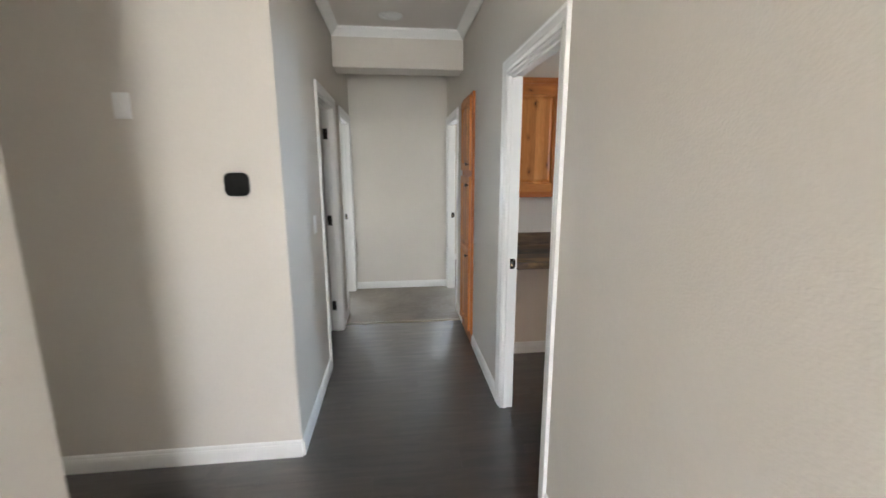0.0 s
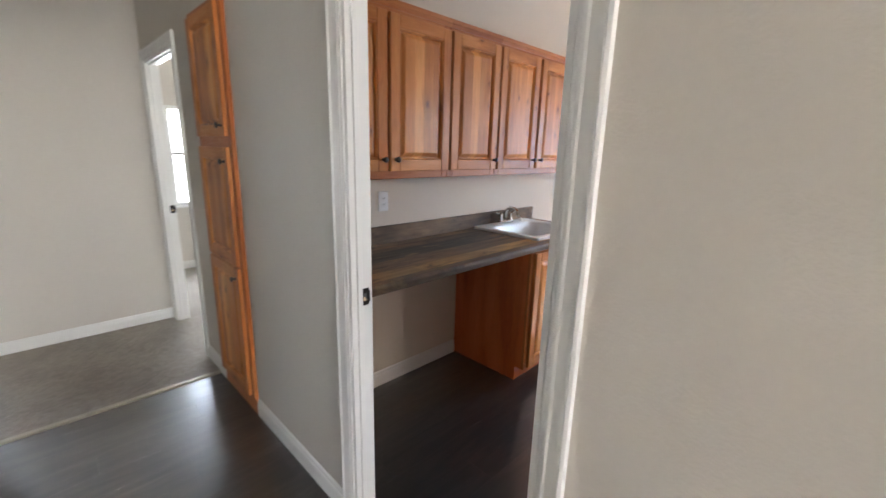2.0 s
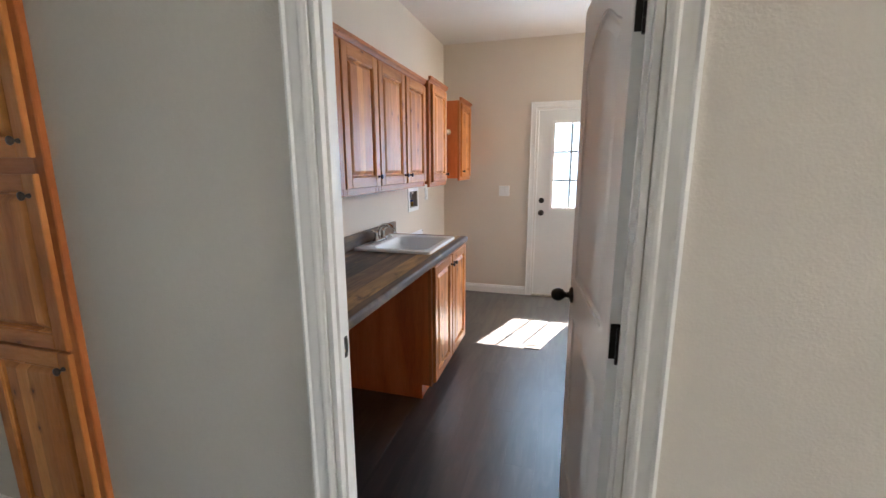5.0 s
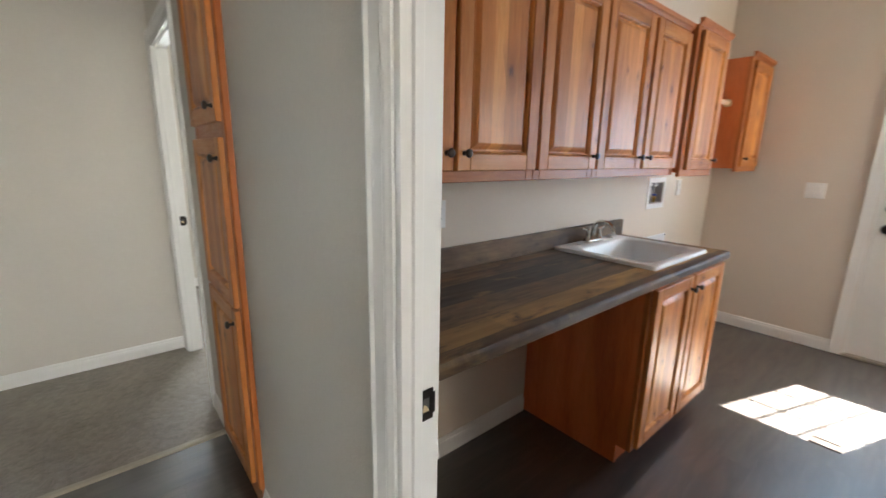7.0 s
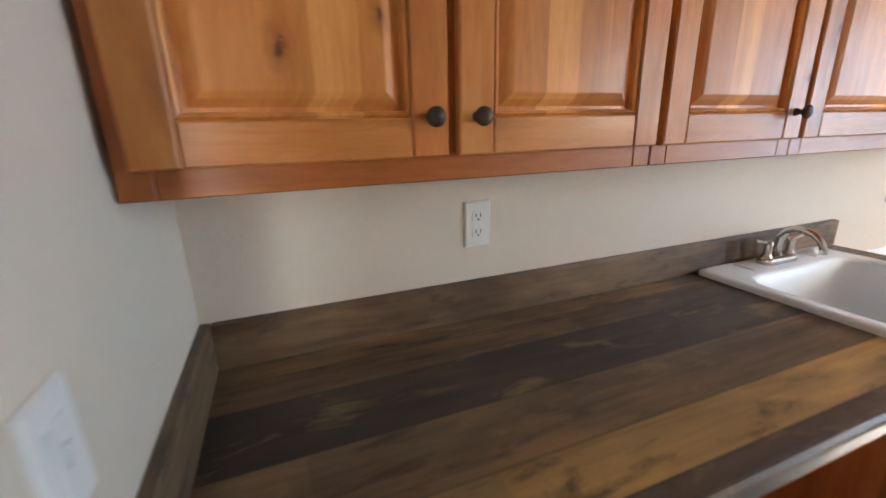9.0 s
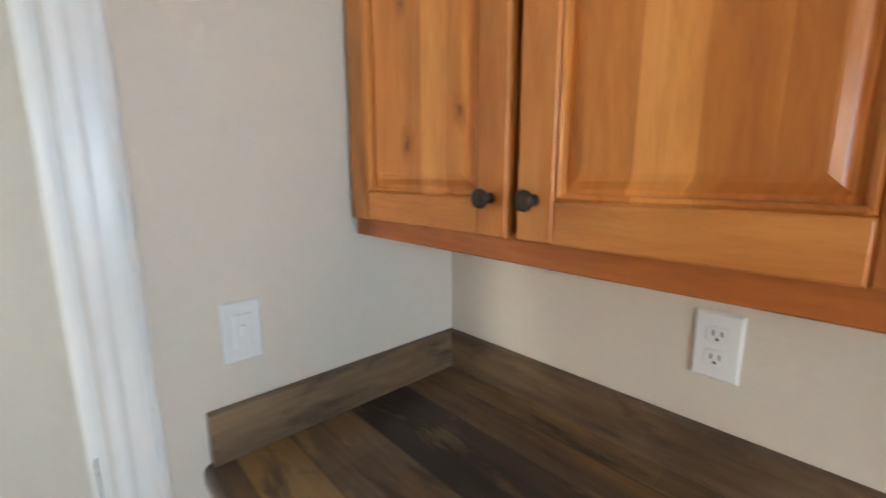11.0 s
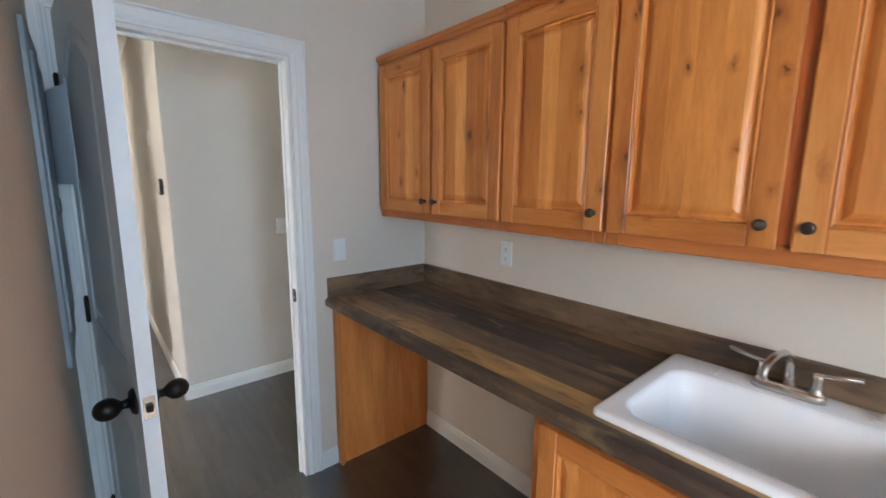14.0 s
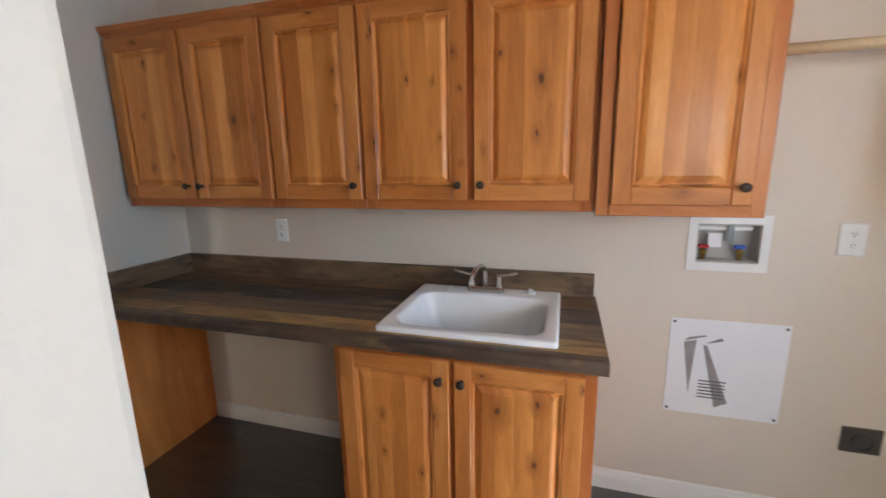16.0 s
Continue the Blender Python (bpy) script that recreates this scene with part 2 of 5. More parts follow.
    col = mixc(nt, ramp(nt, crack, [(0.22, (0.45,) * 3), (0.31, (0,) * 3)]), col, (0.022, 0.016, 0.013))
    if boards:
        line = None
        for e in BOARD_EDGES[1:-1]:
            d = math_node(nt, "ABSOLUTE", math_node(nt, "SUBTRACT", math_node(nt, "ADD", yz, 0.331), e))
            one = ramp(nt, d, [(0.0008, (0.55,) * 3), (0.0032, (0,) * 3)])
            line = one if line is None else mixc(nt, 1.0, line, one, "ADD")
        col = mixc(nt, line, col, (0.03, 0.022, 0.017))
    nt.links.new(col, b.inputs["Base Color"])
    nt.links.new(ramp(nt, grain, [(0.3, (0.50,) * 3), (0.7, (0.38,) * 3)]), b.inputs["Roughness"])
    bump(nt, b, grain, 0.08, 0.0008)
    return m


def carpet(name, color):
    m, nt, b = nodes_of(name)
    v = coords(nt)
    n1, n2, n3 = tex_noise(nt, v, 240, 2), tex_noise(nt, v, 34, 4), tex_noise(nt, v, 3.5, 3)
    f = math_node(nt, "ADD", math_node(nt, "MULTIPLY", n1, 0.5), math_node(nt, "ADD", math_node(nt, "MULTIPLY", n2, 0.3), math_node(nt, "MULTIPLY", n3, 0.2)))
    nt.links.new(ramp(nt, f, [(0.36, tuple(c * 0.6 for c in color)), (0.62, tuple(min(1, c * 1.3) for c in color))]), b.inputs["Base Color"])
    b.inputs["Roughness"].default_value = 0.95
    b.inputs["Specular IOR Level"].default_value = 0.1
    b.inputs["Sheen Weight"].default_value = 0.25
    bump(nt, b, math_node(nt, "ADD", math_node(nt, "MULTIPLY", n1, 0.6), n2), 0.8, 0.008)
    return m


def floral():
    m, nt, b = nodes_of("floral_upholstery")
    v = coords(nt)
    n1, n2 = tex_noise(nt, v, 9, 3), tex_noise(nt, v, 16, 3)
    col = ramp(nt, n1, [(0.5, (0.72, 0.66, 0.58)), (0.6, (0.55, 0.25, 0.2)), (0.68, (0.70, 0.55, 0.48))])
    col = mixc(nt, ramp(nt, n2, [(0.58, (0,) * 3), (0.66, (0.7,) * 3)]), col, (0.35, 0.38, 0.27))
    nt.links.new(col, b.inputs["Base Color"])
    b.inputs["Roughness"].default_value = 0.9
    bump(nt, b, tex_noise(nt, v, 400, 2), 0.2, 0.001)
    return m


def glass_mat(name, tint):
    m, nt, b = nodes_of(name)
    b.inputs["Base Color"].default_value = (*tint, 1)
    b.inputs["Roughness"].default_value = 0.0
    b.inputs["IOR"].default_value = 1.05
    b.inputs["Transmission Weight"].default_value = 1.0
    return m


PAINT = wall_paint("cream_wall_paint", (0.638, 0.592, 0.528))
# warmer than the hall's: sun bounced off the floor is put in the colour
PAINT_L = wall_paint("sun_warmed_utility_paint", (0.695, 0.615, 0.520), 0.13)
CEIL = wall_paint("ceiling_paint", (0.71, 0.66, 0.61), 0.3)
TRIM = plain("white_trim_enamel", (0.80, 0.79, 0.76), 0.32, vary=0.025, scale=3.0)
DOORW = plain("white_door_enamel", (0.76, 0.75, 0.72), 0.36, vary=0.03, scale=3.0, grain=0.05, grain_scale=120)
PLASTIC = plain("white_plastic", (0.80, 0.80, 0.78), 0.35, vary=0.02)
SINKM = plain("white_sink_acrylic", (0.90, 0.90, 0.90), 0.22, vary=0.015)
BLACK = plain("oil_rubbed_bronze", (0.022, 0.017, 0.014), 0.38, metal=0.7, vary=0.3, scale=60)
BLACKG = plain("black_glass_plastic", (0.006, 0.006, 0.007), 0.12, vary=0.1)
NICKEL = plain("brushed_nickel", (0.66, 0.63, 0.59), 0.2, metal=1.0, vary=0.08, scale=50)
BRASS = plain("brass", (0.55, 0.36, 0.10), 0.3, metal=1.0, vary=0.12, scale=60)
GREYM = plain("grey_enamelled_steel", (0.29, 0.32, 0.33), 0.4, vary=0.06, scale=5)
DARKG = plain("dark_grey_plastic", (0.06, 0.058, 0.055), 0.5, vary=0.15)
BOXIN = plain("grey_box_inside", (0.42, 0.41, 0.39), 0.6, vary=0.08)
BRONZE = plain("dark_bronze_cover", (0.10, 0.086, 0.074), 0.4, metal=0.3, vary=0.1)
RED = plain("red_plastic", (0.55, 0.02, 0.03), 0.4)
BLUE = plain("blue_plastic", (0.02, 0.08, 0.42), 0.4)
# the dimness of backlit bars is put into this grey
GRILLE = plain("backlit_grille_bar", (0.30, 0.30, 0.29), 0.5)
PAPER = plain("white_paper", (0.80, 0.81, 0.83), 0.7, vary=0.02)
# greys for print on paper and for flap shade painted on the cover sheet
INK_SHADE = plain("grey_ink_and_flap_shade", (0.30, 0.27, 0.27), 0.7, vary=0.25, scale=14)
INKD_SHADE = plain("dark_ink_and_flap_shade", (0.13, 0.12, 0.13), 0.7, vary=0.1)
WOOD_V = wood("alder_upright_grain", "z", 1.0, g_=1.0)
WOOD_H = wood("alder_level_grain", "x", 1.0, g_=1.0)
WOOD_P = wood("alder_glued_panel", "z", 1.12, staves=0.060, g_=1.04)
WOOD_S = wood("alder_veneer_side", "z", 1.05, gloss=0.42, knots=False, g_=0.70)
WOOD_FV = wood("alder_frame_upright", "z", 0.84, gloss=0.42, knots=False, g_=0.86)
WOOD_FH = wood("alder_frame_level", "x", 0.84, gloss=0.42, knots=False, g_=0.86)
KNOBM = plain("brown_bronze_knob", (0.075, 0.052, 0.038), 0.36, metal=0.6, vary=0.3, scale=70)
PINE = plain("pale_pine", (0.62, 0.46, 0.28), 0.55, vary=0.12, scale=20, grain=0.1)
FLOOR = vinyl_floor()
LAMI = laminate("board_print_laminate")
LAMI_B = laminate("board_print_upstand", "X", False)
LAMI_S = laminate("board_print_side_upstand", "Y", False)
CARPET = carpet("taupe_carpet", (0.30, 0.262, 0.22))
CARPETW = carpet("pale_carpet", (0.60, 0.585, 0.56))
RUGM = carpet("pale_rug_pile", (0.62, 0.57, 0.49))
FLORAL = floral()
SHADE = plain("linen_lampshade", (0.52, 0.36, 0.16), 0.8, vary=0.1, grain=0.3)
DARKW = plain("dark_stained_wood", (0.035, 0.022, 0.016), 0.4, vary=0.3, scale=14)
GLASS = glass_mat("window_glass", (1, 1, 1))
# darkened to hold down the glare of the sky lamp behind the panes
GLASS_T = glass_mat("dimmed_door_glass", (0.085, 0.085, 0.085))
STRIP = plain("transition_strip_metal", (0.45, 0.40, 0.33), 0.4, metal=0.6)
GROUND = plain("dry_grass_ground", (0.16, 0.15, 0.08), 0.95, vary=0.4, scale=0.6, grain=0.6, grain_scale=30)
# surface of the added slab that blocks the sun
SUN_BLOCK = plain("sun_block_matte", (0.5, 0.47, 0.42), 0.7, vary=0.08)

# ---------------------------------------------------------------- mesh helpers
BASE = {}


def thing(name, at, label, category, group="", kind="", turn=0.0):
    ob = new(name)
    ob.empty_display_size = 0.05
    ob.matrix_basis = pose(*at, 0, 0, turn)
    BASE[ob] = ob.matrix_basis.inverted()
    return tagged(ob, label, category, group, kind)


def mesh_of(name, bm, material):
    bmesh.ops.recalc_face_normals(bm, faces=bm.faces)
    me = bpy.data.meshes.new(name)
    bm.to_mesh(me)
    bm.free()
    me.materials.append(material)
    return me


def part(name, bm, material, parent, label="", local=False, smooth=False):
    """One mesh under a thing or a part; bm in the world's metres, or in the thing's own with local."""
    m = BASE[parent]
    if not local:
        bmesh.ops.transform(bm, matrix=m, verts=bm.verts)
    me = mesh_of(name, bm, material)
    if smooth:
        me.shade_smooth()
    ob = new(name, me)
    ob.parent = parent
    BASE[ob] = m
    if label:
        ob["label"] = label
    return ob


def solid(name, bm, material, label="", category="", group="", kind="structure", smooth=False):
    me = mesh_of(name, bm, material)
    if smooth:
        me.shade_smooth()
    return tagged(new(name, me), label, category, group, kind)


def box(x0, y0, z0, x1, y1, z1, r=0.0, bm=None, seg=2):
    own = bm is None
    b = bmesh.new()
    bmesh.ops.create_cube(b, size=1.0)
    bmesh.ops.transform(b, verts=b.verts, matrix=Matrix.Translation(((x0 + x1) / 2, (y0 + y1) / 2, (z0 + z1) / 2)) @ Matrix.Diagonal((abs(x1 - x0), abs(y1 - y0), abs(z1 - z0), 1)))
    if r:
        bmesh.ops.bevel(b, geom=list(b.edges), offset=r, segments=seg, affect="EDGES", profile=0.6)
    if own:
        return b
    join(bm, b)
    return bm


def join(bm, other):
    me = bpy.data.meshes.new("tmp")
    other.to_mesh(me)
    other.free()
    bm.from_mesh(me)
    bpy.data.meshes.remove(me)


def cells(us, vs, holes, to, w0, w1):
    """A slab over the (u, v) grid from w0 to w1 with rectangular holes; to(u, v, w) gives the place."""
    us = sorted(set([us[0], us[1]] + [u for h in holes for u in (h[0], h[1]) if us[0] < u < us[1]]))
    vs = sorted(set([vs[0], vs[1]] + [v for h in holes for v in (h[2], h[3]) if vs[0] < v < vs[1]]))
    full = {}
    for i in range(len(us) - 1):
        for j in range(len(vs) - 1):
            cu, cv = (us[i] + us[i + 1]) / 2, (vs[j] + vs[j + 1]) / 2
            full[i, j] = not any(h[0] < cu < h[1] and h[2] < cv < h[3] for h in holes)
    bm = bmesh.new()
    vert = {}

    def at(i, j, k):
        key = (i, j, k)
        if key not in vert:
            vert[key] = bm.verts.new(to(us[i], vs[j], (w0, w1)[k]))
        return vert[key]

    for (i, j), ok in full.items():
        if not ok:
            continue
        for k in (0, 1):
            bm.faces.new([at(i, j, k), at(i + 1, j, k), at(i + 1, j + 1, k), at(i, j + 1, k)])
        for di, dj, a, b in ((-1, 0, (i, j), (i, j + 1)), (1, 0, (i + 1, j), (i + 1, j + 1)), (0, -1, (i, j), (i + 1, j)), (0, 1, (i, j + 1), (i + 1, j + 1))):
            if not full.get((i + di, j + dj), False):
                bm.faces.new([at(*a, 0), at(*b, 0), at(*b, 1), at(*a, 1)])
    return bm


def inset(pts, d):
    """The outline moved inwards by d (counter-clockwise points)."""
    out, n = [], len(pts)
    for i in range(n):
        p, q, r = Vector(pts[i - 1]), Vector(pts[i]), Vector(pts[(i + 1) % n])
        e1, e2 = (q - p).normalized(), (r - q).normalized()
        n1, n2 = Vector((-e1.y, e1.x)), Vector((-e2.y, e2.x))
        k = (n1 + n2)
        k = k / max(0.25, k.dot(n1)) if k.length > 1e-6 else n1
        out.append(tuple(q + k * d))
    return out


def prism(pts, levels, to, bm=None):
    """Stacks outlines of the shape pts; levels: (depth, inset), back to front; to(u, v, depth) gives the place."""
    bm = bm or bmesh.new()
    rings = []
    for depth, ins in levels:
        loop = inset(pts, ins) if ins else pts
        rings.append([bm.verts.new(to(u, v, depth)) for u, v in loop])
    n = len(pts)
    for a, b in zip(rings, rings[1:]):
        for i in range(n):
            bm.faces.new([a[i], a[(i + 1) % n], b[(i + 1) % n], b[i]])
    bm.faces.new(rings[0][::-1])
    bm.faces.new(rings[-1])
    return bm


def rect(u0, v0, u1, v1):
    return [(u0, v0), (u1, v0), (u1, v1), (u0, v1)]


def extrude_profile(profile, p0, p1, out, up=(0, 0, 1), bm=None):
    """A moulding: profile points (off the wall, up) run from p0 to p1."""
    bm = bm or bmesh.new()
    p0, p1, out, up = Vector(p0), Vector(p1), Vector(out), Vector(up)
    a = [bm.verts.new(p0 + out * d + up * h) for d, h in profile]
    b = [bm.verts.new(p1 + out * d + up * h) for d, h in profile]
    n = len(profile)
    for i in range(n):
        bm.faces.new([a[i], a[(i + 1) % n], b[(i + 1) % n], b[i]])
    bm.faces.new(a[::-1])
    bm.faces.new(b)
    return bm


def lathe(profile, to, n=20, bm=None):
    """Turns (radius, height) points about an axis; to(x, y, h) gives the place."""
    bm = bm or bmesh.new()
    rings = [[bm.verts.new(to(r * math.cos(2 * math.pi * i / n), r * math.sin(2 * math.pi * i / n), h)) for i in range(n)] for r, h in profile]
    for a, b in zip(rings, rings[1:]):
        for i in range(n):
            bm.faces.new([a[i], a[(i + 1) % n], b[(i + 1) % n], b[i]])
    bm.faces.new(rings[0][::-1])
    bm.faces.new(rings[-1])
    return bm


def tube(points, radius, n=12, bm=None):
    bm = bm or bmesh.new()
    pts = [Vector(p) for p in points]
    rings = []
    side = None
    for i, p in enumerate(pts):
        d = (pts[min(i + 1, len(pts) - 1)] - pts[max(i - 1, 0)]).normalized()
        if side is None:
            side = d.orthogonal().normalized()
        side = (side - d * side.dot(d)).normalized()
        up = d.cross(side)
        r = radius[i] if isinstance(radius, (list, tuple)) else radius
        rings.append([bm.verts.new(p + side * r * math.cos(2 * math.pi * k / n) + up * r * math.sin(2 * math.pi * k / n)) for k in range(n)])
    for a, b in zip(rings, rings[1:]):
        for k in range(n):
            bm.faces.new([a[k], a[(k + 1) % n], b[(k + 1) % n], b[k]])
    bm.faces.new(rings[0][::-1])
    bm.faces.new(rings[-1])
    return bm


def rrect(cx, cy, hx, hy, r, n=6):
    out = []
    for k, (sx, sy) in enumerate(((1, 1), (-1, 1), (-1, -1), (1, -1))):
        for i in range(n + 1):
            a = math.pi / 2 * (k + i / n)
            out.append((cx + sx * (hx - r) + r * math.cos(a), cy + sy * (hy - r) + r * math.sin(a)))
    return out


def loft(rings, bm=None, close_first=False, close_last=True):
    bm = bm or bmesh.new()
    vs = [[bm.verts.new(p) for p in ring] for ring in rings]
    n = len(vs[0])
    for a, b in zip(vs, vs[1:]):
        for i in range(n):
            bm.faces.new([a[i], a[(i + 1) % n], b[(i + 1) % n], b[i]])
    if close_first:
        bm.faces.new(vs[0][::-1])
    if close_last:
        bm.faces.new(vs[-1])
    return bm


# ---------------------------------------------------------------- plan
XE0, XE1 = 0.012, 0.087        # wall between hall and utility room
XW = -1.147                    # hall's west wall
YC = 3.447                     # counter wall
XF = 3.75                      # wall with the exit door
YP = 2.362                     # passage's north wall
YQ = 1.400                     # passage's south wall, with the closet
H_HALL, H_UTIL, H_WALL = 2.70, 2.76, 2.80
DOOR_H = 2.02

X_WALL = lambda u, v, w: (w, u, v)     # a wall that runs along y
Y_WALL = lambda u, v, w: (u, w, v)     # a wall that runs along x


def bead(bm, corners, r=0.018):
    """Rounds the upright edges at the given plan corners, as a bullnose bead does."""
    es = [e for e in bm.edges if abs(e.verts[0].co.z - e.verts[1].co.z) > 0.01 and any((v := e.verts[0].co) and abs(v.x - x) + abs(v.y - y) < 1e-4 and abs(e.verts[1].co.x - x) < 1e-4 for x, y in corners)]
    if es:
        bmesh.ops.bevel(bm, geom=es, offset=r, segments=5, affect="EDGES", profile=0.5)
    return bm


def wall_y(name, y0, y1, x0, x1, holes=(), mat=None, label="cream painted drywall with orange-peel texture", z1=H_WALL):
    return solid(name, bead(cells((y0, y1), (0, z1), list(holes), X_WALL, x0, x1), [(XW, YP)]), mat or PAINT, label, "wall")


def wall_x(name, x0, x1, y0, y1, holes=(), mat=None, label="cream painted drywall with orange-peel texture", z1=H_WALL):
    return solid(name, bead(cells((x0, x1), (0, z1), list(holes), Y_WALL, y0, y1), [(-1.51, YQ), (-3.47, YQ)]), mat or PAINT, label, "wall")


LD0, LD1 = 1.932, 2.692          # utility door opening
RD0, RD1 = 4.59, 5.36          # the far doors of the hall
BD0, BD1 = 3.39, 4.12          # first door in the west wall
XMID = (XE0 + XE1) / 2
HOLES_E = [(LD0, LD1, 0, DOOR_H), (3.67, 4.13, 0.05, 2.07), (RD0, RD1, 0, DOOR_H)]
# two skins, so that the utility side takes the warmer-tinted paint
wall_y("wall_hall_east", -2.2, 7.0, XE0, XMID, HOLES_E)
wall_y("wall_utility_west", 1.80, YC, XMID, XE1, [(LD0, LD1, 0, DOOR_H)], PAINT_L, "beige painted drywall around the utility doorway")
wall_y("wall_bedroom_east_west", YC + 0.09, 7.0, XMID, XE1, [(3.67, 4.13, 0.05, 2.07), (RD0, RD1, 0, DOOR_H)])
wall_y("wall_hall_west", YP, 7.0, XW - 0.09, XW, [(BD0, BD1, 0, DOOR_H), (RD0, RD1, 0, DOOR_H)])
wall_x("wall_hall_end", XW, XE0, 5.46, 5.55)
solid("ceiling_beam", box(XW, 4.27, 2.38, XE0, 4.55, H_WALL - 0.02, 0.012), PAINT, "dropped drywall beam across the hall", "beam")
wall_x("wall_passage_north", -4.6, XW - 0.09, YP, YP + 0.09)
CL0, CL1 = -2.93, -1.69
wall_x("wall_passage_south", -3.47, -1.51, YQ - 0.09, YQ, [(CL0, CL1, 0, 2.0)])
wall_y("wall_entry_west", -2.2, YQ - 0.09, -1.60, -1.51)
wall_x("wall_entry_south", -1.60, XE1, -2.29, -2.2, [(-1.2, -0.3, 0.45, 2.1)])
wall_x("wall_closet_back", -3.38, -1.60, 0.61, 0.70)
wall_y("wall_living_east_south", -2.6, YQ - 0.09, -3.47, -3.38)
wall_y("wall_living_east_north", YP + 0.09, 5.0, -4.6, -4.51)
wall_x("wall_living_south", -8.5, -3.38, -2.69, -2.6, [(-7.4, -4.6, 0.6, 2.1)])
wall_x("wall_living_north", -8.5, -4.51, 5.0, 5.09, [(-7.4, -5.4, 0.3, 2.1)])
wall_y("wall_living_west", -2.6, 1.06, -8.42, -8.30)
solid("wall_column", box(-8.42, 1.06, 0, -8.20, 1.47, H_WALL, 0.01), PAINT, "pale drywall column beside the doorway", "wall")
FD0, FD1, FDH = 1.66, 2.36, 1.95
wall_y("wall_living_west_recess", 1.47, 5.0, -8.52, -8.42, [(FD0, FD1, 0, FDH)])
wall_y("wall_study_west", 0.5, 4.0, -10.4, -10.3)
wall_x("wall_study_south", -10.4, -8.52, 0.41, 0.5)
wall_x("wall_study_north", -10.4, -8.52, 3.9, 4.0, [(-9.9, -8.9, 0.8, 2.0)])
wall_y("wall_bath_west", YP + 0.09, 4.2, -3.2, -3.11)
wall_x("wall_bath_north", -4.2, XW - 0.09, 4.2, 4.29)
wall_y("wall_bedroom_west_west", 4.29, 7.0, -4.29, -4.2)
wall_x("wall_bedroom_west_north", -4.29, XW - 0.09, 7.0, 7.09, [(-2.6, -1.6, 0.75, 1.85)])
wall_x("wall_bedroom_east_south", XE1, 3.79, 4.20, 4.29)
wall_x("wall_bedroom_east_north", XE1, 3.79, 7.0, 7.09, [(0.44, 1.44, 0.75, 1.85)])
wall_y("wall_bedroom_east_east", 4.29, 7.0, 3.7, 3.79)
# utility room
VB = (2.607, 2.819, 1.085, 1.236)
wall_x("wall_utility_north", XE1, XF + 0.12, YC, YC + 0.09, [VB], PAINT_L, "beige painted drywall behind the counter")
EX0, EX1 = 1.51, 2.405
wall_y("wall_utility_east", 0.6, YC, XF, XF + 0.12, [(EX0, EX1, 0, 2.05)], PAINT_L, "beige painted drywall with the exit door")
YB = 1.884
wall_x("wall_utility_south", XE1, 1.68, 1.80, YB, [], PAINT_L, "beige painted drywall with the breaker panel")
solid("wall_utility_corner", box(1.68, 0.6, 0, 1.769, YB, H_WALL, 0.012), PAINT_L, "beige drywall end with rounded corner bead", "wall")
# the hole here takes the added, unseen fill window
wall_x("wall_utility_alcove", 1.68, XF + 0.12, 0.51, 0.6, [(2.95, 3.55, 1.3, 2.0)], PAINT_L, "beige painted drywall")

# floors and ceilings
floor_base = solid("floor", box(-10.4, -2.69, -0.1, XF + 0.12, 5.09, -0.0045), FLOOR, "dark charcoal-brown vinyl plank floor with satin sheen", "floor")
solid("floor_hall_carpet", box(XW - 0.09, 4.262, -0.02, XE1, 5.46, 0.010), CARPET, "taupe cut-pile carpet at the hall's end", "carpet")
solid("floor_bedroom_east", box(XE1, 4.29, -0.08, 3.7, 7.0, 0.010), CARPET, "taupe cut-pile carpet", "carpet")
solid("floor_bedroom_west", box(-4.2, 4.29, -0.08, XW - 0.09, 7.0, 0.010), CARPET, "taupe cut-pile carpet", "carpet")
solid("floor_living_carpet", box(-8.3, -2.6, -0.02, -3.47, 1.05, 0.012), CARPETW, "pale living room carpet", "carpet")
solid("floor_study_carpet", box(-10.3, 0.5, -0.02, -8.52, 3.9, 0.010), CARPETW, "pale carpet beyond the doorway", "carpet")
solid("threshold_strip", extrude_profile([(-0.018, 0.0), (-0.010, 0.008), (0.0, 0.0105), (0.012, 0.0115), (0.012, 0.0)], (XW, 4.262, 0), (XE0, 4.262, 0), (0, 1, 0)), STRIP, "thin metal strip between vinyl and carpet", "trim")
solid("ceiling", box(-10.4, -2.69, H_HALL, XE0 + 0.03, 7.09, H_HALL + 0.09), CEIL, "pale textured ceiling", "ceiling")
solid("ceiling_utility", box(XE1 - 0.03, 0.51, H_UTIL, XF + 0.12, YC + 0.09, H_UTIL + 0.05), CEIL, "pale textured utility room ceiling", "ceiling")
solid("ceiling_bedroom_east", box(XE1 - 0.03, YC + 0.05, H_HALL, 3.79, 7.09, H_HALL + 0.09), CEIL, "pale textured ceiling", "ceiling")
g = bmesh.new()
bmesh.ops.create_grid(g, x_segments=2, y_segments=2, size=2000)
bmesh.ops.translate(g, verts=g.verts, vec=(0, 0, -0.45))
solid("ground", g, GROUND, "dry grassy ground outside the house", "ground")

# ---------------------------------------------------------------- trim
BB = [(0, 0), (0.013, 0), (0.013, 0.062), (0.0115, 0.068), (0.0115, 0.073), (0.008, 0.078), (0.008, 0.086), (0.004, 0.094), (0, 0.096)]
CROWN = [(0, 0), (0.008, -0.072), (0.014, -0.072), (0.016, -0.060), (0.030, -0.046), (0.048, -0.026), (0.060, -0.018), (0.062, -0.006), (0.072, 0)]


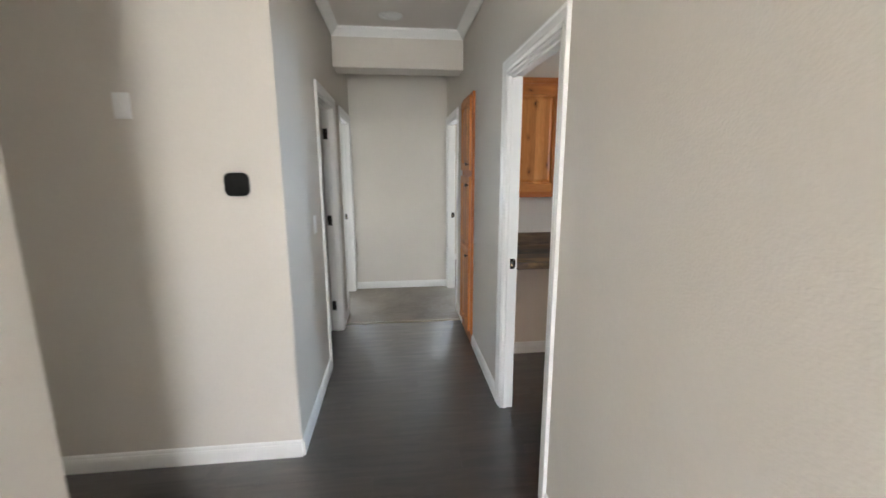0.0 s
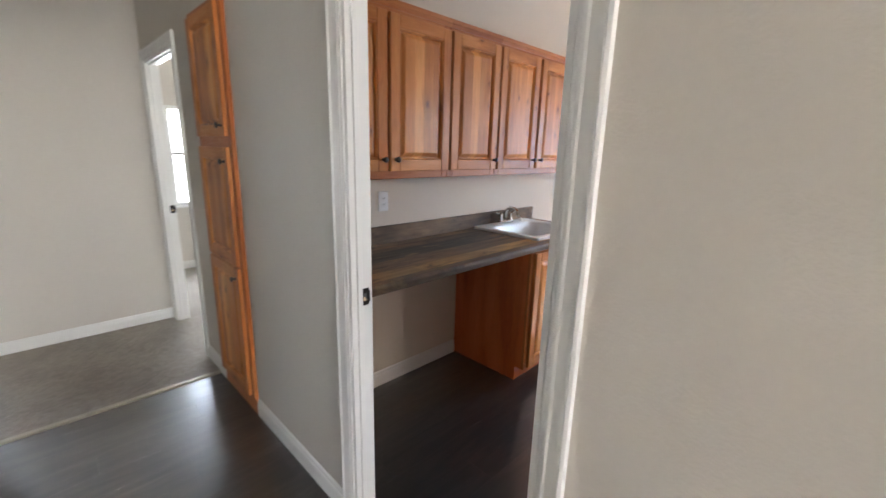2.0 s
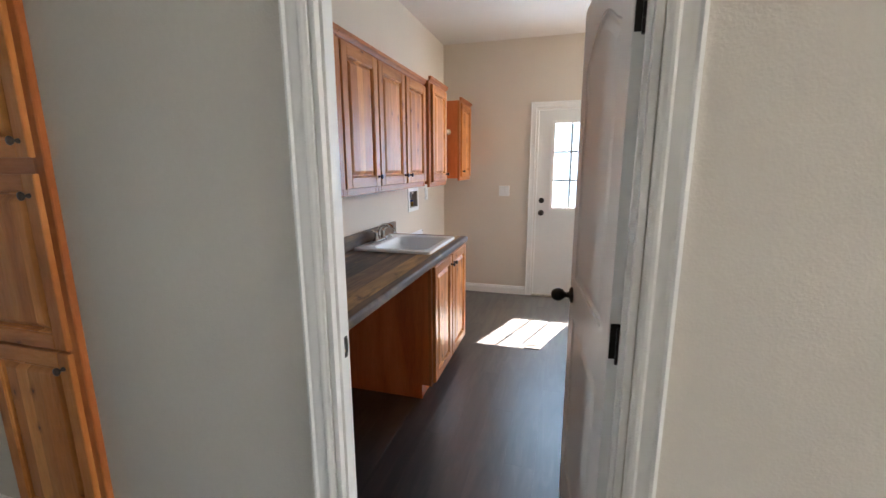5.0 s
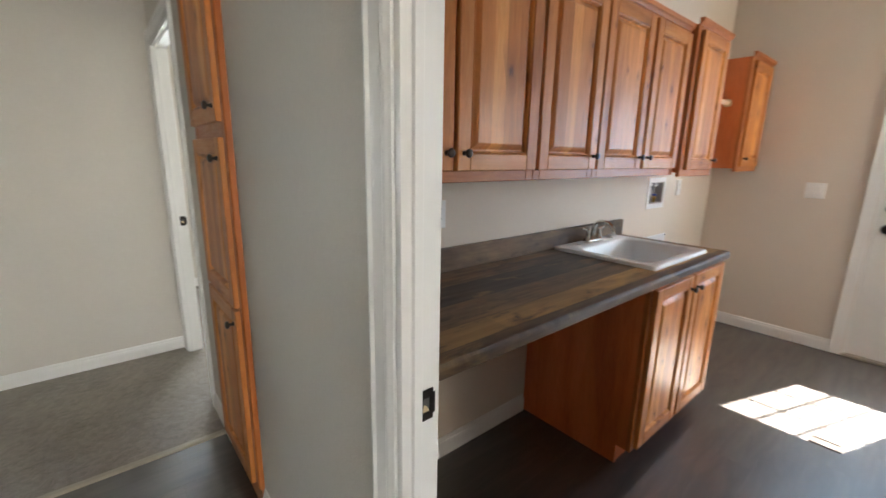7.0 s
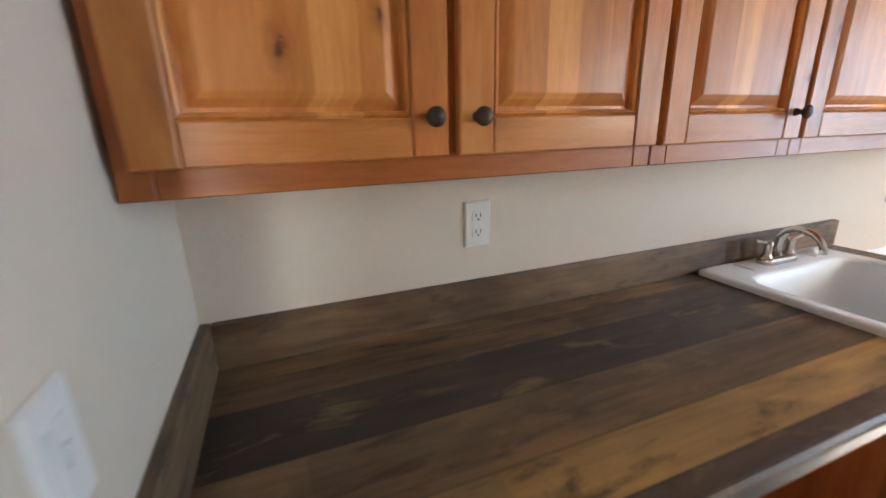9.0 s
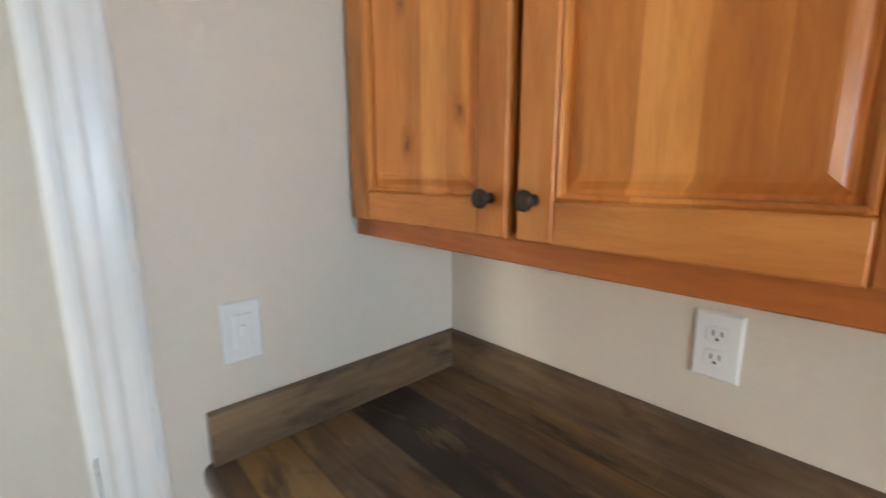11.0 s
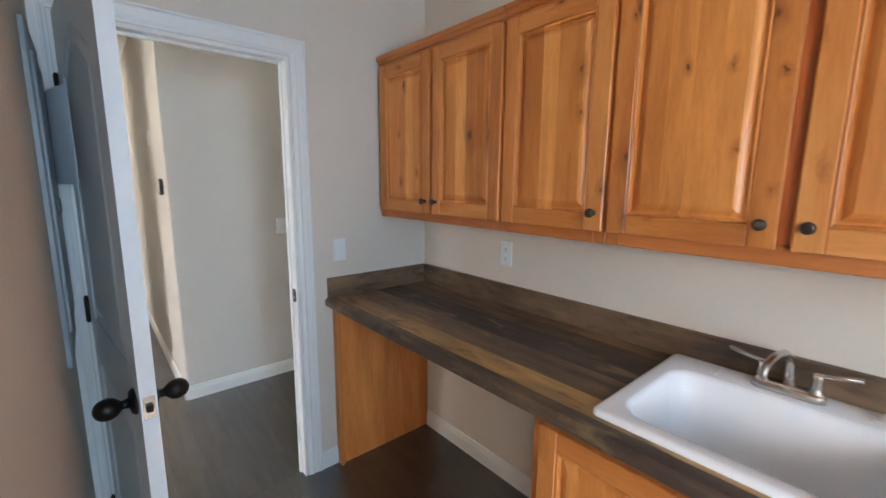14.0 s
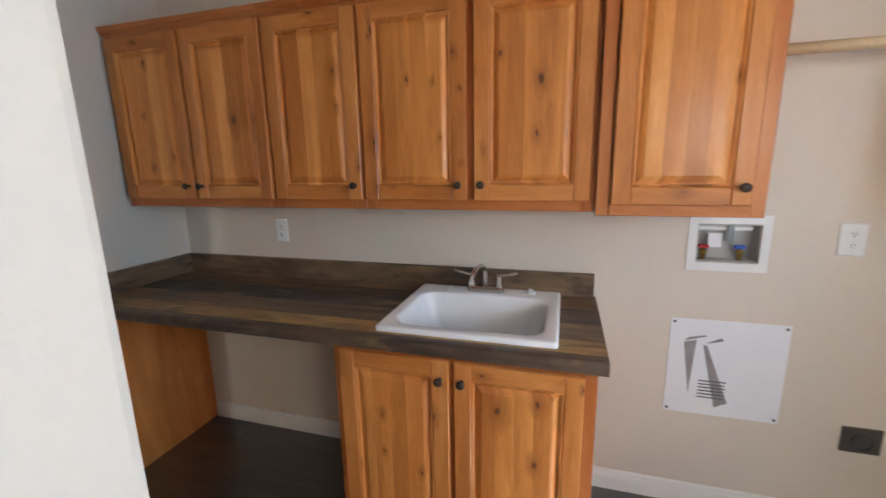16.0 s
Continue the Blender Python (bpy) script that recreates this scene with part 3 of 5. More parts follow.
def baseboard(p0, p1, out):
    solid("baseboard", extrude_profile(BB, (*p0, 0), (*p1, 0), (*out, 0)), TRIM, "white moulded baseboard", "baseboard")


def crown(p0, p1, out, z=H_HALL):
    solid("trim_crown", extrude_profile(CROWN, (*p0, z), (*p1, z), (*out, 0)), TRIM, "white crown moulding", "crown moulding")


E_, W_, N_, S_ = (1, 0), (-1, 0), (0, 1), (0, -1)
CW = 0.068
for a, b in ((-2.2, LD0 - CW), (LD1 + CW, 3.645), (4.155, RD0 - CW)):
    baseboard((XE0, a), (XE0, b), W_)
for a, b in ((YP, BD0 - CW), (BD1 + CW, RD0 - CW)):
    baseboard((XW, a), (XW, b), E_)
baseboard((XW, 5.46), (XE0, 5.46), S_)
baseboard((-4.6, YP), (XW, YP), S_)
baseboard((-3.47, YQ), (CL0 - CW, YQ), N_)
baseboard((CL1 + CW, YQ), (-1.51, YQ), N_)
baseboard((-1.51, -2.2), (-1.51, YQ), E_)
baseboard((-3.47, -2.6), (-3.47, YQ), W_)
baseboard((-8.30, 0.55), (-8.30, 1.06), E_)
baseboard((-8.20, 1.06), (-8.20, 1.47), E_)
baseboard((-8.42, 1.47), (-8.42, FD0 - CW), E_)
baseboard((-8.42, FD1 + CW), (-8.42, 5.0), E_)
baseboard((-10.3, 2.2), (-10.3, 3.9), E_)
baseboard((XE1, 6.999), (3.7, 6.999), S_)
baseboard((0.13, YC), (1.345, YC), S_)
baseboard((2.225, YC), (XF, YC), S_)
baseboard((XE1, LD1 + CW), (XE1, 2.86), E_)
baseboard((XF, EX1 + CW), (XF, YC), W_)
baseboard((XF, 0.6), (XF, EX0 - CW), W_)
baseboard((0.10, YB), (1.769, YB), N_)
baseboard((1.769, 0.6), (1.769, YB), E_)
crown((XE0, -2.2), (XE0, 4.27), W_)
crown((XW, YP), (XW, 4.27), E_)
crown((XW, 4.27), (XE0, 4.27), S_)
crown((-4.6, YP), (XW, YP), S_)
crown((-3.47, YQ), (-1.51, YQ), N_)
crown((-1.51, -2.2), (-1.51, YQ), E_)
crown((-8.30, -2.6), (-8.30, 1.06), E_)
crown((-8.20, 1.06), (-8.20, 1.47), E_)
crown((-8.42, 1.47), (-8.42, 5.0), E_)

# ---------------------------------------------------------------- doors
CAS = [(0, 0), (CW, 0), (CW, 0.016), (CW - 0.008, 0.018), (CW - 0.014, 0.013), (CW - 0.022, 0.013), (0.026, 0.011), (0.020, 0.013), (0.013, 0.012), (0.007, 0.009), (0, 0.008)]


def casing(parent, axis, a, b, h, face, out, both=True):
    """Moulded boards round an opening from a to b, up to h, on the plane face; out: +1 or -1."""
    def put(u, v, d):
        return Vector((face + out * d, u, v)) if axis == "y" else Vector((u, face + out * d, v))
    rv = 0.005
    for name, pts in (("casing", [(a - rv, -1, 0.0, h)]), ("casing", [(b + rv, 1, 0.0, h)])):
        u, s, z0, z1 = pts[0]
        bm = bmesh.new()
        lo = [bm.verts.new(put(u + s * w, z0, d)) for w, d in CAS]
        hi = [bm.verts.new(put(u + s * w, z1 + rv + w, d)) for w, d in CAS]
        n = len(CAS)
        for i in range(n):
            bm.faces.new([lo[i], lo[(i + 1) % n], hi[(i + 1) % n], hi[i]])
        bm.faces.new(lo)
        bm.faces.new(hi)
        part(name, bm, TRIM, parent)
    bm = bmesh.new()
    lo = [bm.verts.new(put(a - rv - w, h + rv + w, d)) for w, d in CAS]
    hi = [bm.verts.new(put(b + rv + w, h + rv + w, d)) for w, d in CAS]
    n = len(CAS)
    for i in range(n):
        bm.faces.new([lo[i], lo[(i + 1) % n], hi[(i + 1) % n], hi[i]])
    bm.faces.new(lo)
    bm.faces.new(hi)
    part("head_casing", bm, TRIM, parent)


def jambs(parent, axis, a, b, h, w0, w1, stop):
    """The lining of an opening through a wall from w0 to w1, with its door stop at the depth stop."""
    t = 0.014
    def bx(u0, u1, v0, v1, d0, d1):
        return box(d0, u0, v0, d1, u1, v1, 0.0015) if axis == "y" else box(u0, d0, v0, u1, d1, v1, 0.0015)
    e = 0.004
    part("jamb", bx(a - 0.002, a + t, 0, h, w0 - e, w1 + e), TRIM, parent)
    part("jamb", bx(b - t, b + 0.002, 0, h, w0 - e, w1 + e), TRIM, parent)
    part("head_jamb", bx(a + t, b - t, h - t, h + 0.002, w0 - e, w1 + e), TRIM, parent)
    if stop is not None:
        s0, s1 = stop
        part("door_stop", bx(a + t, a + t + 0.010, 0, h - t, s0, s1), TRIM, parent)
        part("door_stop", bx(b - t - 0.010, b - t, 0, h - t, s0, s1), TRIM, parent)
        part("door_stop", bx(a + t, b - t, h - t - 0.010, h - t, s0, s1), TRIM, parent)


def arch_panel(u0, v0, u1, v1, rise, n=10):
    pts = [(u0, v0), (u1, v0), (u1, v1)]
    for i in range(1, n):
        f = i / n
        pts.append((u1 + (u0 - u1) * f, v1 + rise * math.sin(math.pi * f) ** 1.3))
    return pts + [(u0, v1)]


def door_leaf(parent, w, h, knob_z=0.94, knob_side=1, knobs=True, backset=0.06, t=0.035, hinges=True, latch=False):
    """A moulded two-panel door with an arched upper panel; local: u from the hinge, d its thickness."""
    st, d0, d1 = 0.11, -t / 2, t / 2
    core = box(0, d0 + 0.007, 0, w, d1 - 0.007, h)
    to_f = lambda u, v, d: (u, d, v)
    z1, z2, z3, rise = 0.22, 0.86, 1.02, 0.09
    z4 = h - 0.12 - rise
    hole_u = arch_panel(st, z3, w - st, z4, rise)
    for s in (1, -1):
        for pts in (rect(0, 0, st, h), rect(w - st, 0, w, h), rect(st, 0, w - st, z1), rect(st, z2, w - st, z3)):
            prism(pts, [(s * (t / 2 - 0.008), 0), (s * t / 2, 0)], to_f, core)
        top = [(w - st, h), (st, h)] + [p for p in reversed(hole_u[2:])]
        prism(top, [(s * (t / 2 - 0.008), 0), (s * t / 2, 0)], to_f, core)
    leaf = part("leaf", core, DOORW, parent, local=True)
    for pts in (rect(st, z1, w - st, z2), hole_u):
        bm = bmesh.new()
        for s in (1, -1):
            prism(pts, [(s * 0.009, 0.0), (s * 0.0155, 0.006), (s * 0.0105, 0.018), (s * 0.0105, 0.026), (s * 0.0155, 0.050)], to_f, bm)
        part("door_panel", bm, DOORW, leaf, local=True)
    if knobs:
        ku = w - backset
        for s in (1, -1):
            to = lambda x, y, q, s=s: (ku + x, s * (t / 2 + q), knob_z + y)
            bm = lathe([(0.033, 0.0), (0.033, 0.004), (0.027, 0.010), (0.0125, 0.013), (0.0105, 0.026), (0.015, 0.031), (0.0225, 0.039), (0.0265, 0.050), (0.0262, 0.060), (0.0225, 0.071), (0.015, 0.079), (0.005, 0.083)], to, 22)
            part("door_knob", bm, BLACK, parent, "dark bronze round door knob", local=True, smooth=True)
        if latch:
            bm = box(w - 0.001, -0.0125, knob_z - 0.028, w + 0.0015, 0.0125, knob_z + 0.028, 0.0005)
            lp = part("latch_plate", bm, NICKEL, parent, "dull metal latch plate", local=True)
            part("latch_bolt", box(w, -0.007, knob_z - 0.009, w + 0.010, 0.007, knob_z + 0.009, 0.002), BLACK, lp, local=True)
    return leaf


def hinge(parent, x, y, z, axis, local=False, turn=1):
    """A dark butt hinge: the leaf let into the jamb and the knuckle."""
    bm = box(x - 0.036, y - 0.0015, z - 0.045, x, y + 0.0015, z + 0.045, 0.0008) if axis == "x" else box(x - 0.0015, y - 0.036, z - 0.045, x + 0.0015, y, z + 0.045, 0.0008)
    for i in range(3):
        lathe([(0.0065, 0), (0.0065, 0.029)], lambda a, b, q, i=i: (x + a, y + turn * 0.004 + b, z - 0.045 + 0.0305 * i + q), 10, bm)
    part("hinge", bm, BLACK, parent, "black butt hinge", local=local)


def strike(parent, x, y, z, out):
    """The strike plate on a jamb of a wall that runs along y: a plate with a mortise and a curled lip."""
    bm = cells((x - 0.016, x + 0.016), (z - 0.031, z + 0.031), [(x - 0.008, x + 0.008, z - 0.014, z + 0.014)], Y_WALL, y + out * 0.0002, y + out * 0.0022)
    sp = part("strike_plate", bm, BLACK, parent, "dark strike plate")
    part("strike_hole", box(x - 0.008, y + out * 0.0003, z - 0.014, x + 0.008, y + out * 0.0008, z + 0.014), DARKG, sp)
    part("mortise_edge", prism([(x - 0.008, z - 0.014), (x + 0.008, z - 0.014), (x + 0.003, z - 0.004), (x - 0.004, z + 0.001)], [(0.0009, 0), (0.0013, 0)], lambda u, v, d: (u, y + out * d, v)), PINE, sp, "raw wood in the mortise")
    part("strike_lip", extrude_profile([(0, 0), (0.002, 0.0), (0.001, 0.006), (-0.003, 0.010), (-0.0045, 0.009), (-0.0005, 0.005)], (x + 0.0155, y + out * 0.0002, z - 0.021), (x + 0.0155, y + out * 0.0002, z + 0.021), (0, out, 0), (1, 0, 0)), BLACK, sp)


# utility door frame, open leaf swung into the utility room
d1 = thing("door_1", (XMID, (LD0 + LD1) / 2, 0), "white cased doorway with an open two-panel door", "door", kind="structure")
casing(d1, "y", LD0, LD1, DOOR_H, XE0, -1)
casing(d1, "y", LD0, LD1, DOOR_H, XE1, 1)
jambs(d1, "y", LD0, LD1, DOOR_H, XE0, XE1, (0.028, 0.046))
strike(d1, 0.060, LD1 - 0.014, 0.948, -1)
for z in (0.25, 1.03, 1.77):
    hinge(d1, XE1 - 0.002, LD0 + 0.0155, z, "x")
leaf1 = thing("door_leaf", (0.098, LD0 + 0.024, 0.008), "white moulded two-panel door standing open, dark knobs", "door", turn=6.1)
door_leaf(leaf1, 0.720, 2.0, latch=True)
for z in (0.25, 1.035, 1.775):
    part("hinge_plate", box(-0.0025, -0.017, z - 0.050, 0.0005, 0.015, z + 0.040, 0.0006), BLACK, leaf1, "black hinge plate on the door edge", local=True)
    kn = lathe([(0.0035, -0.004), (0.0065, 0.0), (0.0075, 0.002), (0.0075, 0.088), (0.0065, 0.090), (0.0035, 0.094)], lambda a, b, q, z=z: (-0.005 + a, -0.0235 + b, z - 0.050 + q), 12)
    part("hinge_knuckle", kn, BLACK, leaf1, "black hinge knuckle", local=True, smooth=True)

# first door in the hall's west wall, open into a dark room
d2 = thing("door_2", (XW - 0.045, (BD0 + BD1) / 2, 0), "white cased doorway into a dark room", "door", kind="structure")
casing(d2, "y", BD0, BD1, DOOR_H, XW, 1)
casing(d2, "y", BD0, BD1, DOOR_H, XW - 0.09, -1)
jambs(d2, "y", BD0, BD1, DOOR_H, XW - 0.09, XW, (XW - 0.055, XW - 0.038))
for z in (0.25, 1.05, 1.80):
    hinge(d2, XW - 0.052, BD1 - 0.0155, z, "x", turn=-1)
leaf2 = thing("door_leaf", (XW - 0.100, BD1 - 0.036, 0.008), "white moulded two-panel door standing open inside the dark room", "door", turn=176)
door_leaf(leaf2, 0.70, 2.0)

# the two far doorways, leaves swung into the bedrooms
d3 = thing("door_3", (XMID, (RD0 + RD1) / 2, 0), "white cased doorway into a bright bedroom", "door", kind="structure")
casing(d3, "y", RD0, RD1, DOOR_H, XE0, -1)
casing(d3, "y", RD0, RD1, DOOR_H, XE1, 1)
jambs(d3, "y", RD0, RD1, DOOR_H, XE0, XE1, (0.028, 0.046))
strike(d3, 0.066, RD1 - 0.014, 0.94, -1)
d4 = thing("door_4", (XW - 0.045, (RD0 + RD1) / 2, 0), "white cased doorway into a bright bedroom", "door", kind="structure")
casing(d4, "y", RD0, RD1, DOOR_H, XW, 1)
casing(d4, "y", RD0, RD1, DOOR_H, XW - 0.09, -1)
jambs(d4, "y", RD0, RD1, DOOR_H, XW - 0.09, XW, (XW - 0.055, XW - 0.038))
strike(d4, XW - 0.068, RD1 - 0.014, 0.94, -1)

# closet with a pair of doors in the passage
d5 = thing("door_5", ((CL0 + CL1) / 2, YQ - 0.045, 0), "white cased opening of a closet", "door", kind="structure")
casing(d5, "x", CL0, CL1, 2.0, YQ, 1)
jambs(d5, "x", CL0, CL1, 2.0, YQ - 0.09, YQ, None)
cw = (CL1 - CL0) / 2 - 0.017
for at, turn in ((CL0 + 0.016, 0), (CL1 - 0.016, 180)):
    lf = thing("closet_door", (at, YQ - 0.020, 0.035), "white moulded arched-panel closet door with dark knob", "door", "pair of closet doors", turn=turn)
    door_leaf(lf, cw, 1.945, knob_z=0.87)
for z in (0.26, 1.0, 1.75):
    hinge(d5, CL0 + 0.015, YQ + 0.001, z, "x", turn=1)

# doorway on the living room's far side
d6 = thing("door_6", (-8.47, (FD0 + FD1) / 2, 0), "white cased doorway to a far room", "door", kind="structure")
casing(d6, "y", FD0, FD1, FDH, -8.42, 1)
jambs(d6, "y", FD0, FD1, FDH, -8.52, -8.42, None)
leaf6 = thing("door_leaf", (-8.53, FD1 - 0.03, 0.012), "white panel door standing open in the far doorway", "door", turn=172)
door_leaf(leaf6, 0.66, FDH - 0.03, knob_z=0.92)
for z in (0.25, 1.0, 1.72):
    hinge(d6, -8.45, FD1 - 0.0155, z, "x", turn=-1)
d7 = thing("door_7", (-10.3, 1.75, 0), "white closed panel door in the far room", "door", kind="structure")
casing(d7, "y", 1.42, 2.08, FDH, -10.3, 1)
part("leaf", box(-10.302, 1.42, 0.012, -10.294, 2.08, FDH, 0.002), DOORW, d7)
for z0, z1 in ((0.2, 0.85), (1.0, 1.8)):
    part("door_panel", prism(rect(1.53, z0, 1.97, z1), [(0, 0), (0.006, 0.006), (0.002, 0.018), (0.006, 0.04)], lambda u, v, d: (-10.296 + d, u, v)), DOORW, d7)

# exit door, half glazed with nine lights
d8 = thing("door_8", (XF + 0.05, (EX0 + EX1) / 2, 0), "white exit door with a nine-light window", "door", kind="structure")
casing(d8, "y", EX0, EX1, 2.05, XF, -1)
jambs(d8, "y", EX0, EX1, 2.05, XF, XF + 0.12, None)
GY0, GY1, GZ0, GZ1 = 1.690, 2.225, 1.010, 1.905
leaf8 = part("leaf", cells((EX0 + 0.015, EX1 - 0.015), (0.02, 2.035), [(GY0, GY1, GZ0, GZ1)], X_WALL, XF + 0.018, XF + 0.062), DOORW, d8)
fr = bmesh.new()
for lo, hi, k in ((XF + 0.006, XF + 0.018, 0.004), (XF + 0.062, XF + 0.072, -0.014)):
    join(fr, cells((GY0 - 0.028, GY1 + 0.028), (GZ0 - 0.028, GZ1 + 0.028), [(GY0 + k, GY1 - k, GZ0 + k, GZ1 - k)], X_WALL, lo, hi))
part("glazing_frame", fr, TRIM, leaf8)
gw, gh = (GY1 - GY0) / 3, (GZ1 - GZ0) / 3
for i in (1, 2):
    part("glazing_bar", box(XF + 0.029, GY0 + gw * i - 0.010, GZ0, XF + 0.035, GY0 + gw * i + 0.010, GZ1, 0.0015), GRILLE, leaf8)
    part("glazing_bar", box(XF + 0.030, GY0, GZ0 + gh * i - 0.009, XF + 0.0345, GY1, GZ0 + gh * i + 0.009, 0.0015), GRILLE, leaf8)
for i in range(3):
    for j in range(3):
        p = part("pane", box(XF + 0.037, GY0 + gw * i + 0.005, GZ0 + gh * j + 0.005, XF + 0.041, GY0 + gw * (i + 1) - 0.005, GZ0 + gh * (j + 1) - 0.005), GLASS_T, leaf8)
        p.visible_shadow = False
part("threshold", box(XF - 0.02, EX0, 0, XF + 0.12, EX1, 0.018, 0.004), STRIP, d8)
for z, r, knob in ((1.088, 0.030, False), (0.952, 0.032, True)):
    prof = [(r, 0), (r, 0.006), (r * 0.8, 0.012), (0.014, 0.014), (0.012, 0.035), (0.022, 0.044), (0.028, 0.055), (0.024, 0.066), (0.006, 0.071)] if knob else [(r, 0), (r, 0.010), (r * 0.85, 0.016), (0.012, 0.018), (0.011, 0.024)]
    part("door_knob" if knob else "deadbolt", lathe(prof, lambda a, b, q, z=z: (XF + 0.018 - q, 2.335 + a, z + b), 20), BLACK, d8, "dark bronze lock", smooth=True)

# ---------------------------------------------------------------- windows out of or half in view


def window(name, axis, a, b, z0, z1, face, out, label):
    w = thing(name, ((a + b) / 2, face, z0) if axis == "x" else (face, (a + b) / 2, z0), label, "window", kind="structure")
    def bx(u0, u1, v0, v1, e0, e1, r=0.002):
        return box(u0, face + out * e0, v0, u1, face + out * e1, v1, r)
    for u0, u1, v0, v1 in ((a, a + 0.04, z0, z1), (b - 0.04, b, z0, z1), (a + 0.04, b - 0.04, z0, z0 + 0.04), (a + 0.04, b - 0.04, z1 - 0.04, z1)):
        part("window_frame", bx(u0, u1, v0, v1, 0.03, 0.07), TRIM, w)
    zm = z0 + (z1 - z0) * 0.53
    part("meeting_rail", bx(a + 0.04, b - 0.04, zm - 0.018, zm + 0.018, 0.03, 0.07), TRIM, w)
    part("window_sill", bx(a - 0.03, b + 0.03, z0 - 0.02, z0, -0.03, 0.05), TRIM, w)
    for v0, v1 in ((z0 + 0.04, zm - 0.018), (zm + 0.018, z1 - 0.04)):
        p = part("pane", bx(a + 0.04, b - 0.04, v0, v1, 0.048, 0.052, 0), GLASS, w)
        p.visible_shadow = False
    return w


window("window_1", "x", 0.44, 1.44, 0.75, 1.85, 7.0, 1, "white sash window in the bright bedroom")
window("window_2", "x", -2.6, -1.6, 0.75, 1.85, 7.0, 1, "white sash window in the bright bedroom")
window("window_3", "x", -1.2, -0.3, 0.45, 2.1, -2.2, -1, "white sash window at the entry")
window("window_4", "x", -7.4, -4.6, 0.6, 2.1, -2.6, -1, "wide white sash window of the living room")
window("window_5", "x", -7.4, -5.4, 0.3, 2.1, 5.0, 1, "wide white sash window of the living room")
window("window_6", "x", -9.9, -8.9, 0.8, 2.0, 3.9, 1, "white sash window of the far room")
# window added out of view to hold the fill lamp
window("fill_window", "x", 2.95, 3.55, 1.3, 2.0, 0.6, -1, "added unseen sash window carrying fill light into the utility room")
# slab added out of view so no sun enters by that window
solid("porch_roof", box(1.5, -1.0, 2.50, 5.2, 0.51, 2.62, 0.01), SUN_BLOCK, "added unseen slab that keeps sun out of the fill window", "roof")

# ---------------------------------------------------------------- cabinets


def cab_door(parent, u0, u1, z0, z1, face, to, knob, local=False):
    """A raised-panel door: face is its front depth; to(u, v, d) with d towards the room; knob (u, z) or None."""
    t, st = 0.020, 0.056
    door = part("door", prism(rect(u0 + 0.001, z0 + 0.001, u1 - 0.001, z1 - 0.001), [(face - t, 0), (face - t + 0.003, 0)], to), WOOD_V, parent)
    for pts in (rect(u0, z0, u0 + st, z1), rect(u1 - st, z0, u1, z1)):
        part("stile", prism(pts, [(face - t + 0.003, 0), (face - 0.003, 0), (face, 0.003)], to), WOOD_V, door)
    for pts in (rect(u0 + st, z0, u1 - st, z0 + st), rect(u0 + st, z1 - st, u1 - st, z1)):
        part("rail", prism(pts, [(face - t + 0.003, 0), (face - 0.003, 0), (face - 0.0006, 0.003)], to), WOOD_H, door)
    a, b, e, f = u0 + st, z0 + st, u1 - st, z1 - st
    bm = prism(rect(a, b, e, f), [(face - t + 0.004, 0.0), (face - 0.006, 0.0), (face - 0.002, 0.004), (face - 0.005, 0.008), (face - 0.015, 0.0095), (face - 0.015, 0.0150), (face - 0.0075, 0.025), (face - 0.004, 0.033), (face - 0.0034, 0.036)], to)
    part("panel", bm, WOOD_P, door)
    if knob:
        ku, kz = knob
        bm = bmesh.new()
        o = Vector(to(ku, kz, face))
        n = (Vector(to(ku, kz, face + 1)) - o)
        s = n.orthogonal().normalized()
        q = n.cross(s)
        lathe([(0.0085, 0.0), (0.0075, 0.004), (0.005, 0.008), (0.005, 0.014), (0.0125, 0.018), (0.0145, 0.022), (0.0135, 0.026), (0.008, 0.029), (0.002, 0.0295)], lambda x, y, h: o + s * x + q * y + n * h, 16, bm)
        part("knob", bm, KNOBM, door, "dark bronze round knob", smooth=True)
    return door


NORTH = lambda u, v, d: (u, -d, v)          # faces south; depth d = -y
CROWN_C = [(0, 0), (0.006, 0.0), (0.012, 0.010), (0.020, 0.016), (0.022, 0.034), (0, 0.034)]


def upper(u0, u1, z0, z1, front, doors, label, crown_top=True, side_left=False):
    c = thing("wall_cabinet", ((u0 + u1) / 2, YC - 0.001, z0), label, "cabinet", "cabinets over the counter")
    y0, y1 = front, YC - 0.002
    body = box(u0, y0 + 0.019, z0 + 0.022, u1, y1, z1, 0.001)
    part("body", body, WOOD_S, c)
    for q in ((u0, z0, u0 + 0.04, z1), (u1 - 0.04, z0, u1, z1)):
        part("stile", prism(rect(*q), [(-y0 - 0.019, 0), (-y0 - 0.002, 0), (-y0, 0.002)], NORTH), WOOD_FV, c)
    for q in ((u0 + 0.04, z0, u1 - 0.04, z0 + 0.045), (u0 + 0.04, z1 - 0.045, u1 - 0.04, z1)):
        part("rail", prism(rect(*q), [(-y0 - 0.019, 0), (-y0 - 0.002, 0), (-y0, 0.002)], NORTH), WOOD_FH, c)
    if crown_top:
        part("top_moulding", extrude_profile(CROWN_C, (u0, y0, z1 - 0.004), (u1, y0, z1 - 0.004), (0, -1, 0)), WOOD_FH, c)
    for a, b, side in doors:
        k = (b - 0.028, z0 + 0.094) if side > 0 else (a + 0.028, z0 + 0.094)
        cab_door(c, a, b, z0 + 0.038, z1 - 0.022, -y0 + 0.020, NORTH, k)
    return c


